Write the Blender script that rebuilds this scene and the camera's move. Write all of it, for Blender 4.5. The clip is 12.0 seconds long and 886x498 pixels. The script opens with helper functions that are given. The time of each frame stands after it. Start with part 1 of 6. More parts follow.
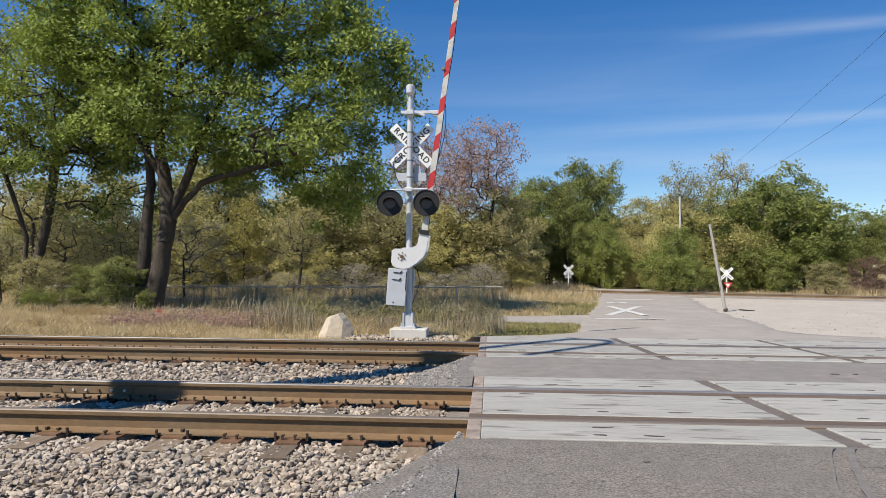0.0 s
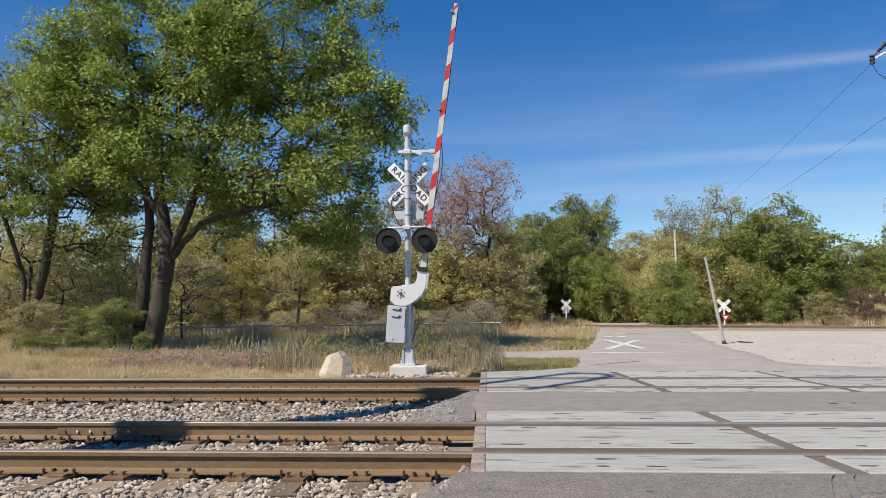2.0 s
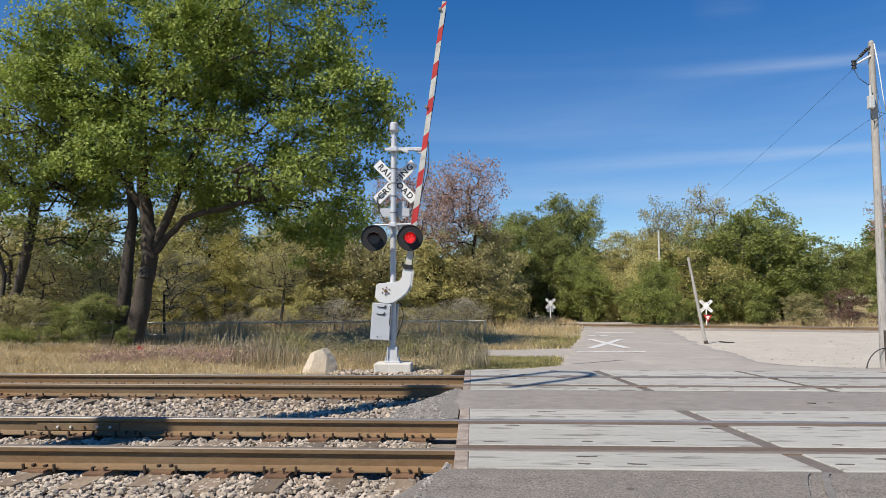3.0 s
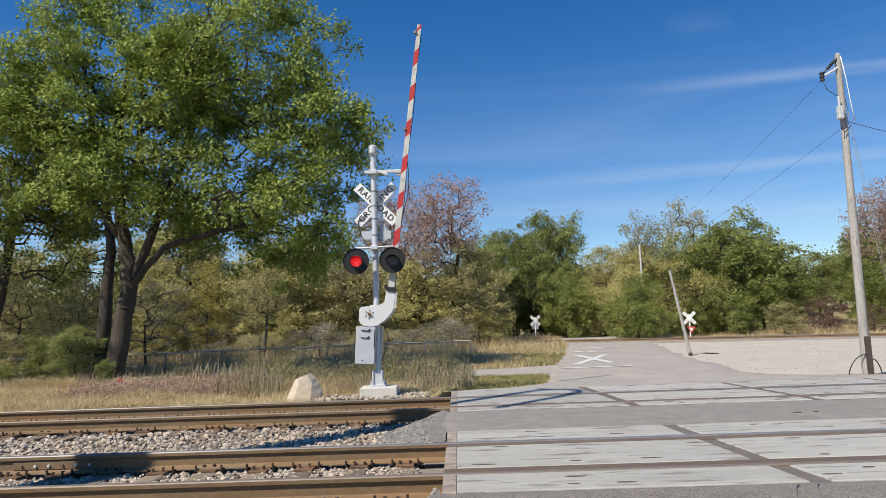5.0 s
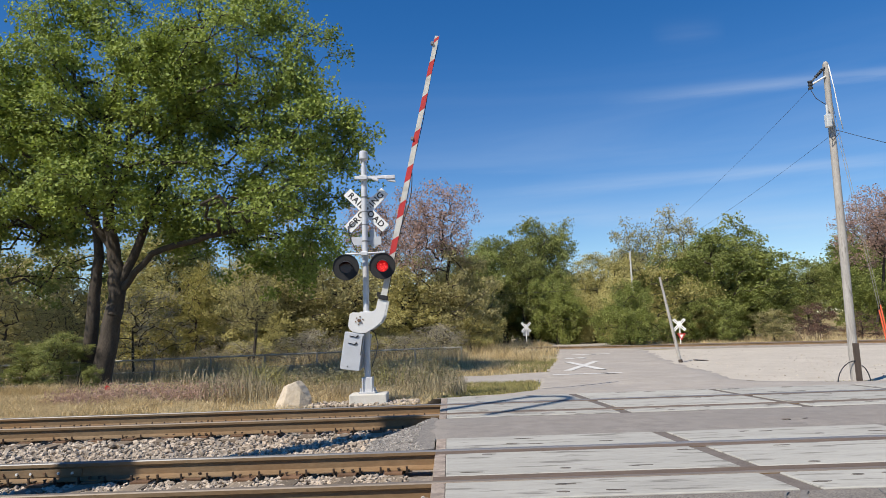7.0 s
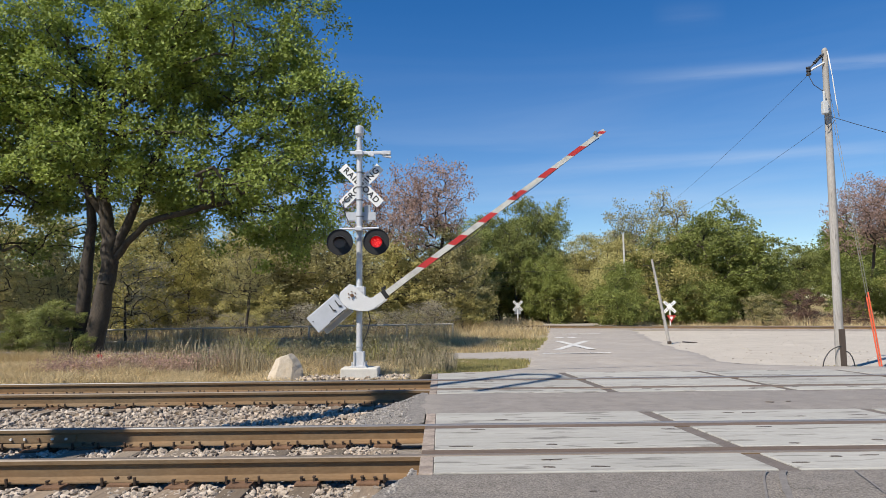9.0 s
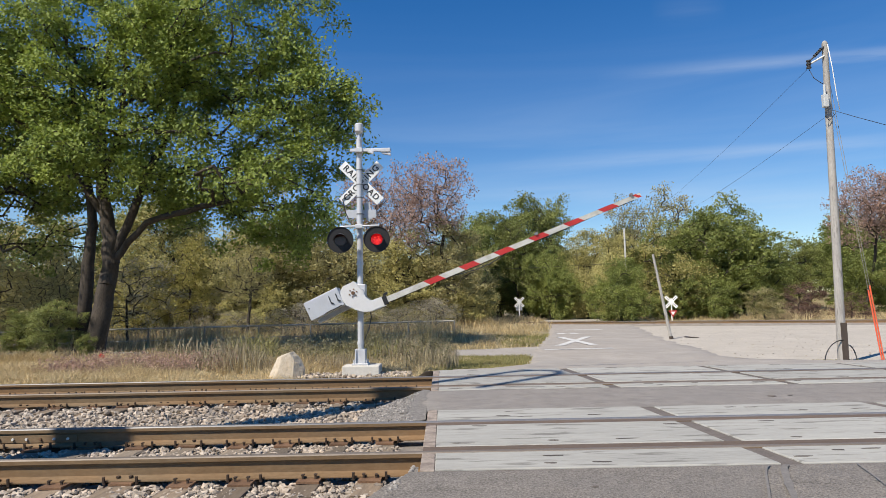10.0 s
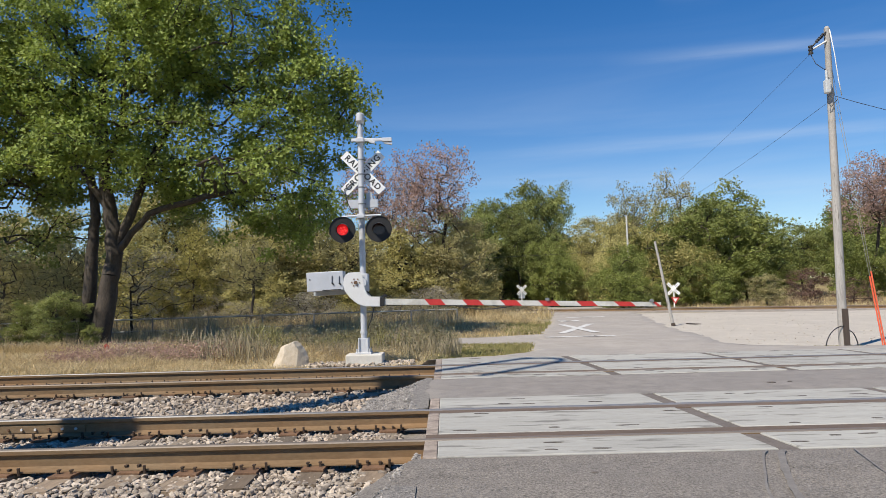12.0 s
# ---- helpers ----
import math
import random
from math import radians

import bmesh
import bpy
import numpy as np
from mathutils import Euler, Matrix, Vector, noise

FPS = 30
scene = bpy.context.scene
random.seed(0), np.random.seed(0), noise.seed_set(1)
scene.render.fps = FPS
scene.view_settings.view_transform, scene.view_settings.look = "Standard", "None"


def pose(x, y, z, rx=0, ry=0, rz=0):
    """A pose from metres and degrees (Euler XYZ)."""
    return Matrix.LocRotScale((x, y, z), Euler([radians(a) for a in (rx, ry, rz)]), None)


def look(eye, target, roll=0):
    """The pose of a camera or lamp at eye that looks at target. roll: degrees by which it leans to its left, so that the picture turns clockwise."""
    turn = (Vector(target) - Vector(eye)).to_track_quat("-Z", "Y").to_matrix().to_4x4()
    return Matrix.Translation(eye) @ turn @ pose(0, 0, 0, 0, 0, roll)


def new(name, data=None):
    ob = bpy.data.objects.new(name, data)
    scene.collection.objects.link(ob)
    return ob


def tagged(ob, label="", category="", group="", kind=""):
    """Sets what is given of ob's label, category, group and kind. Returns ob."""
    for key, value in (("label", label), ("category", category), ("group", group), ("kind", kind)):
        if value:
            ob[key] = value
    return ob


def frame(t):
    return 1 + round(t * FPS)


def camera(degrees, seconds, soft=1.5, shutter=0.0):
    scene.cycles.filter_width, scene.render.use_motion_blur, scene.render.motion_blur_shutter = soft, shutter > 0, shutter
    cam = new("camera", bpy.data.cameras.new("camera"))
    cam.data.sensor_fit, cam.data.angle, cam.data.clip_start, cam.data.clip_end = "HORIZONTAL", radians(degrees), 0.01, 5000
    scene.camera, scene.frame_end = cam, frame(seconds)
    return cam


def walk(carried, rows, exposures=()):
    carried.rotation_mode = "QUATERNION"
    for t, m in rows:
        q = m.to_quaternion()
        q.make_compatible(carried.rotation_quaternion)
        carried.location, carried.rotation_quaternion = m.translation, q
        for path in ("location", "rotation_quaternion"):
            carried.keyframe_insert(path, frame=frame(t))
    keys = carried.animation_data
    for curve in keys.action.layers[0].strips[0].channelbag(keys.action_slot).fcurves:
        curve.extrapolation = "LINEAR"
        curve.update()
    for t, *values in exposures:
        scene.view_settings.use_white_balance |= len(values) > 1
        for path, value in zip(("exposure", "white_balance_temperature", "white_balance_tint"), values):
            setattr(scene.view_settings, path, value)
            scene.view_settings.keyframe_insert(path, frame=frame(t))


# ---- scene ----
# ---- camera ----
cam = camera(67.0, 12.0, soft=0.6)
# seconds, eye, then degrees of yaw, pitch and roll
PATH = [
    (0.0, -0.024, 0.188, 1.211, 4.07, 1.93, 0.38),
    (0.5, 0.023, 0.264, 1.196, 3.43, 2.81, -0.03),
    (1.0, -0.004, 0.092, 1.202, 3.23, 3.89, -0.18),
    (1.5, -0.039, 0.112, 1.190, 3.83, 4.72, -0.70),
    (2.0, -0.054, 0.039, 1.200, 3.77, 5.08, -0.55),
    (2.5, -0.053, -0.012, 1.212, 2.84, 5.17, -0.38),
    (3.0, -0.053, 0.019, 1.199, 2.52, 4.89, -0.03),
    (5.0, -0.038, 0.037, 1.218, 1.03, 6.58, -2.01),
    (5.5, -0.038, 0.012, 1.225, 0.90, 6.81, -2.07),
    (6.0, -0.040, 0.008, 1.226, 0.32, 7.55, -2.15),
    (6.5, -0.024, 0.086, 1.215, 0.46, 7.50, -2.22),
    (8.5, -0.017, 0.042, 1.212, -0.81, 5.25, -0.42),
    (9.0, -0.022, 0.027, 1.218, -0.24, 5.12, -0.61),
    (9.5, -0.023, -0.000, 1.223, -0.39, 5.13, -0.71),
    (10.0, -0.010, 0.040, 1.214, -0.14, 4.87, -1.09),
    (10.5, -0.000, -0.004, 1.220, 0.16, 4.63, -0.96),
    (11.0, 0.000, 0.031, 1.213, 0.21, 4.35, -1.03),
    (11.5, 0.001, -0.004, 1.220, 0.44, 3.95, -1.22),
    (12.0, 0.002, -0.017, 1.228, 0.09, 3.87, -1.48),
]


def eye_pose(x, y, z, yaw, pitch, roll):
    a, p = radians(yaw), radians(pitch)
    ahead = Vector((-math.sin(a) * math.cos(p), math.cos(a) * math.cos(p), math.sin(p)))
    return look((x, y, z), Vector((x, y, z)) + ahead, roll)


walk(cam, [(r[0], eye_pose(*r[1:])) for r in PATH])

# ---- light ----
SUN_EL, SUN_AZ = radians(50), radians(224)
world = bpy.data.worlds.new("sky")
scene.world = world
world.use_nodes = True
wt = world.node_tree
wt.nodes.clear()


def wire(tree, a, b):
    tree.links.new(a, b)


sky = wt.nodes.new("ShaderNodeTexSky")
sky.sky_type = "NISHITA"
sky.sun_disc = False
sky.sun_elevation, sky.sun_rotation = SUN_EL, SUN_AZ
sky.air_density, sky.dust_density, sky.ozone_density = 1.0, 0.0, 3.5
sat = wt.nodes.new("ShaderNodeHueSaturation")
sat.inputs["Saturation"].default_value = 1.35
sat.inputs["Value"].default_value = 1.0
sat.inputs["Hue"].default_value = 0.507
wire(wt, sky.outputs[0], sat.inputs["Color"])
# thin cirrus, stretched along the horizon
tc = wt.nodes.new("ShaderNodeTexCoord")
mp = wt.nodes.new("ShaderNodeMapping")
mp.inputs["Scale"].default_value = (1.0, 1.0, 11.0)
mp.inputs["Rotation"].default_value = (0.0, radians(-5), 0.0)
mp.inputs["Location"].default_value = (0.35, 0.0, 0.55)
wire(wt, tc.outputs["Generated"], mp.inputs["Vector"])
cn = wt.nodes.new("ShaderNodeTexNoise")
cn.inputs["Scale"].default_value = 1.3
cn.inputs["Detail"].default_value = 7
cn.inputs["Roughness"].default_value = 0.55
cn.inputs["Distortion"].default_value = 0.5
wire(wt, mp.outputs[0], cn.inputs["Vector"])
cr = wt.nodes.new("ShaderNodeValToRGB")
cr.color_ramp.elements[0].position, cr.color_ramp.elements[1].position = 0.47, 0.8
cr.color_ramp.elements[0].color, cr.color_ramp.elements[1].color = (0, 0, 0, 1), (0.4, 0.4, 0.4, 1)
wire(wt, cn.outputs[0], cr.inputs[0])
cm = wt.nodes.new("ShaderNodeMixRGB")
cm.inputs["Color2"].default_value = (6.2, 6.8, 7.6, 1)
# the veils thin out overhead
sep = wt.nodes.new("ShaderNodeSeparateXYZ")
wire(wt, tc.outputs["Generated"], sep.inputs[0])
low = wt.nodes.new("ShaderNodeMapRange")
low.inputs["From Min"].default_value, low.inputs["From Max"].default_value = 0.42, 0.0
wire(wt, sep.outputs["Z"], low.inputs["Value"])
veil = wt.nodes.new("ShaderNodeMath")
veil.operation = "MULTIPLY"
lift = wt.nodes.new("ShaderNodeMath")
lift.operation = "ADD"
lift.inputs[1].default_value = 0.1
wire(wt, cr.outputs[0], lift.inputs[0])
wire(wt, lift.outputs[0], veil.inputs[0])
thin = wt.nodes.new("ShaderNodeMath")
thin.operation = "POWER"
thin.inputs[1].default_value = 1.3
wire(wt, low.outputs[0], thin.inputs[0])
wire(wt, thin.outputs[0], veil.inputs[1])


def sky_math(operation, a, b=0.0, c=0.0):
    m = wt.nodes.new("ShaderNodeMath")
    m.operation = operation
    for i, v in enumerate((a, b, c)):
        if isinstance(v, (int, float)):
            m.inputs[i].default_value = v
        else:
            wire(wt, v, m.inputs[i])
    return m.outputs[0]


# cirrus streaks low in the north: where they start and end, their height, rise, half thickness and density
STREAKS = [(0.24, 1.1, 0.330, 0.068, 0.009, 0.17), (0.0, 1.0, 0.2035, 0.052, 0.009, 0.15), (-0.2, 0.75, 0.182, -0.06, 0.02, 0.08), (0.2, 1.2, 0.150, 0.01, 0.03, 0.1), (0.33, 0.45, 0.432, 0.05, 0.018, 0.035)]
ahead = sky_math("MAXIMUM", sep.outputs["Y"], 0.05)
su, sv = sky_math("DIVIDE", sep.outputs["X"], ahead), sky_math("DIVIDE", sep.outputs["Z"], ahead)
wisp_at = wt.nodes.new("ShaderNodeCombineXYZ")
wire(wt, sky_math("MULTIPLY", su, 5.0), wisp_at.inputs[0])
wire(wt, sky_math("MULTIPLY_ADD", su, -4.0, sky_math("MULTIPLY", sv, 60.0)), wisp_at.inputs[1])
wisp = wt.nodes.new("ShaderNodeTexNoise")
wisp.inputs["Scale"].default_value, wisp.inputs["Detail"].default_value, wisp.inputs["Roughness"].default_value = 1.0, 5.0, 0.6
wire(wt, wisp_at.outputs[0], wisp.inputs["Vector"])
total = veil.outputs[0]
bend = sky_math("MULTIPLY_ADD", wisp.outputs[0], 0.016, -0.008)
for u0, u1, v0, rise, thick, dense in STREAKS:
    off = sky_math("SUBTRACT", sky_math("ADD", sv, bend), sky_math("MULTIPLY_ADD", su, rise, v0))
    bell = sky_math("EXPONENT", sky_math("MULTIPLY", sky_math("POWER", sky_math("ABSOLUTE", sky_math("DIVIDE", off, thick)), 2.0), -1.0))
    mid, span = (u0 + u1) / 2, (u1 - u0) / 2
    ends = sky_math("MAXIMUM", sky_math("SUBTRACT", 1.0, sky_math("POWER", sky_math("ABSOLUTE", sky_math("DIVIDE", sky_math("SUBTRACT", su, mid), span)), 2.0)), 0.0)
    body = sky_math("MULTIPLY", sky_math("MULTIPLY", bell, ends), sky_math("MULTIPLY", wisp.outputs[0], 2.0 * dense))
    total = sky_math("ADD", total, body)
wire(wt, sky_math("MINIMUM", total, 0.85), cm.inputs["Fac"])
wire(wt, sat.outputs[0], cm.inputs["Color1"])
bg = wt.nodes.new("ShaderNodeBackground")
bg.inputs["Strength"].default_value = 0.091
out = wt.nodes.new("ShaderNodeOutputWorld")
wire(wt, cm.outputs[0], bg.inputs[0])
wire(wt, bg.outputs[0], out.inputs[0])

sun = new("sun", bpy.data.lights.new("sun", "SUN"))
sun.data.energy, sun.data.angle, sun.data.color = 4.7, radians(0.5), (1.0, 0.92, 0.8)
to_sun = Vector((math.sin(SUN_AZ) * math.cos(SUN_EL), math.cos(SUN_AZ) * math.cos(SUN_EL), math.sin(SUN_EL)))
sun.matrix_world = look(to_sun * 60, (0, 0, 0))
scene.view_settings.exposure = 0.4


# ---- materials ----
def node(tree, kind, **values):
    n = tree.nodes.new("ShaderNode" + kind)
    for key, value in values.items():
        n.inputs[key.replace("_", " ")].default_value = value
    return n


def material(name, dark, light, scale=6.0, fine=60.0, rough=0.8, metal=0.0, bump=0.3, bump_size=0.01, stain=None,
             stain_scale=1.2, stain_amount=0.5, stain_edge=(0.45, 0.68), grain=0.5, per="object", spread=0.18, stretch=(1, 1, 1), translucent=0.0, coords="Object"):
    """Two-scale mottled surface: dark to light by a fine grain, stains by a broad one, each piece a little lighter or darker."""
    m = bpy.data.materials.new(name)
    m.use_nodes = True
    t = m.node_tree
    bsdf = t.nodes["Principled BSDF"]
    c = t.nodes.new("ShaderNodeTexCoord")
    mp = node(t, "Mapping", Scale=stretch)
    if coords == "World":
        wire(t, t.nodes.new("ShaderNodeNewGeometry").outputs["Position"], mp.inputs[0])
    else:
        wire(t, c.outputs[coords], mp.inputs[0])
    n1 = node(t, "TexNoise", Scale=scale, Detail=6.0, Roughness=0.65)
    n2 = node(t, "TexNoise", Scale=fine, Detail=4.0, Roughness=0.7)
    wire(t, mp.outputs[0], n1.inputs[0])
    wire(t, mp.outputs[0], n2.inputs[0])
    add = t.nodes.new("ShaderNodeMath")
    add.operation = "MULTIPLY_ADD"
    add.inputs[1].default_value = grain
    wire(t, n2.outputs[0], add.inputs[0])
    half = t.nodes.new("ShaderNodeMath")
    half.operation = "MULTIPLY"
    half.inputs[1].default_value = 1 - grain
    wire(t, n1.outputs[0], half.inputs[0])
    wire(t, half.outputs[0], add.inputs[2])
    ramp = t.nodes.new("ShaderNodeValToRGB")
    ramp.color_ramp.elements[0].position, ramp.color_ramp.elements[1].position = 0.33, 0.67
    ramp.color_ramp.elements[0].color, ramp.color_ramp.elements[1].color = (*dark, 1), (*light, 1)
    wire(t, add.outputs[0], ramp.inputs[0])
    color = ramp.outputs[0]
    if stain:
        n3 = node(t, "TexNoise", Scale=stain_scale, Detail=5.0, Roughness=0.6)
        wire(t, mp.outputs[0], n3.inputs[0])
        r3 = t.nodes.new("ShaderNodeValToRGB")
        r3.color_ramp.elements[0].position, r3.color_ramp.elements[1].position = stain_edge
        r3.color_ramp.elements[0].color = (0, 0, 0, 1)
        r3.color_ramp.elements[1].color = (stain_amount,) * 3 + (1,)
        wire(t, n3.outputs[0], r3.inputs[0])
        mx = t.nodes.new("ShaderNodeMixRGB")
        mx.inputs["Color2"].default_value = (*stain, 1)
        wire(t, r3.outputs[0], mx.inputs["Fac"])
        wire(t, color, mx.inputs["Color1"])
        color = mx.outputs[0]
    if spread:
        if per == "island":
            rnd = t.nodes.new("ShaderNodeNewGeometry").outputs["Random Per Island"]
        else:
            rnd = t.nodes.new("ShaderNodeObjectInfo").outputs["Random"]
        mr = node(t, "MapRange", To_Min=1 - spread, To_Max=1 + spread)
        wire(t, rnd, mr.inputs[0])
        hs = t.nodes.new("ShaderNodeHueSaturation")
        wire(t, mr.outputs[0], hs.inputs["Value"])
        wire(t, color, hs.inputs["Color"])
        color = hs.outputs[0]
    wire(t, color, bsdf.inputs["Base Color"])
    bsdf.inputs["Roughness"].default_value = rough
    bsdf.inputs["Metallic"].default_value = metal
    if bump:
        b = node(t, "Bump", Strength=bump, Distance=bump_size)
        wire(t, add.outputs[0], b.inputs["Height"])
        wire(t, b.outputs[0], bsdf.inputs["Normal"])
    if translucent:
        tr = t.nodes.new("ShaderNodeBsdfTranslucent")
        wire(t, color, tr.inputs[0])
        ms = t.nodes.new("ShaderNodeMixShader")
        ms.inputs[0].default_value = translucent
        wire(t, bsdf.outputs[0], ms.inputs[1])
        wire(t, tr.outputs[0], ms.inputs[2])
        wire(t, ms.outputs[0], t.nodes["Material Output"].inputs[0])
    return m


def glow(name, color, strength):
    m = bpy.data.materials.new(name)
    m.use_nodes = True
    b = m.node_tree.nodes["Principled BSDF"]
    b.inputs["Base Color"].default_value = (*color, 1)
    b.inputs["Emission Color"].default_value = (*color, 1)
    b.inputs["Emission Strength"].default_value = strength
    b.inputs["Roughness"].default_value = 0.25
    return m


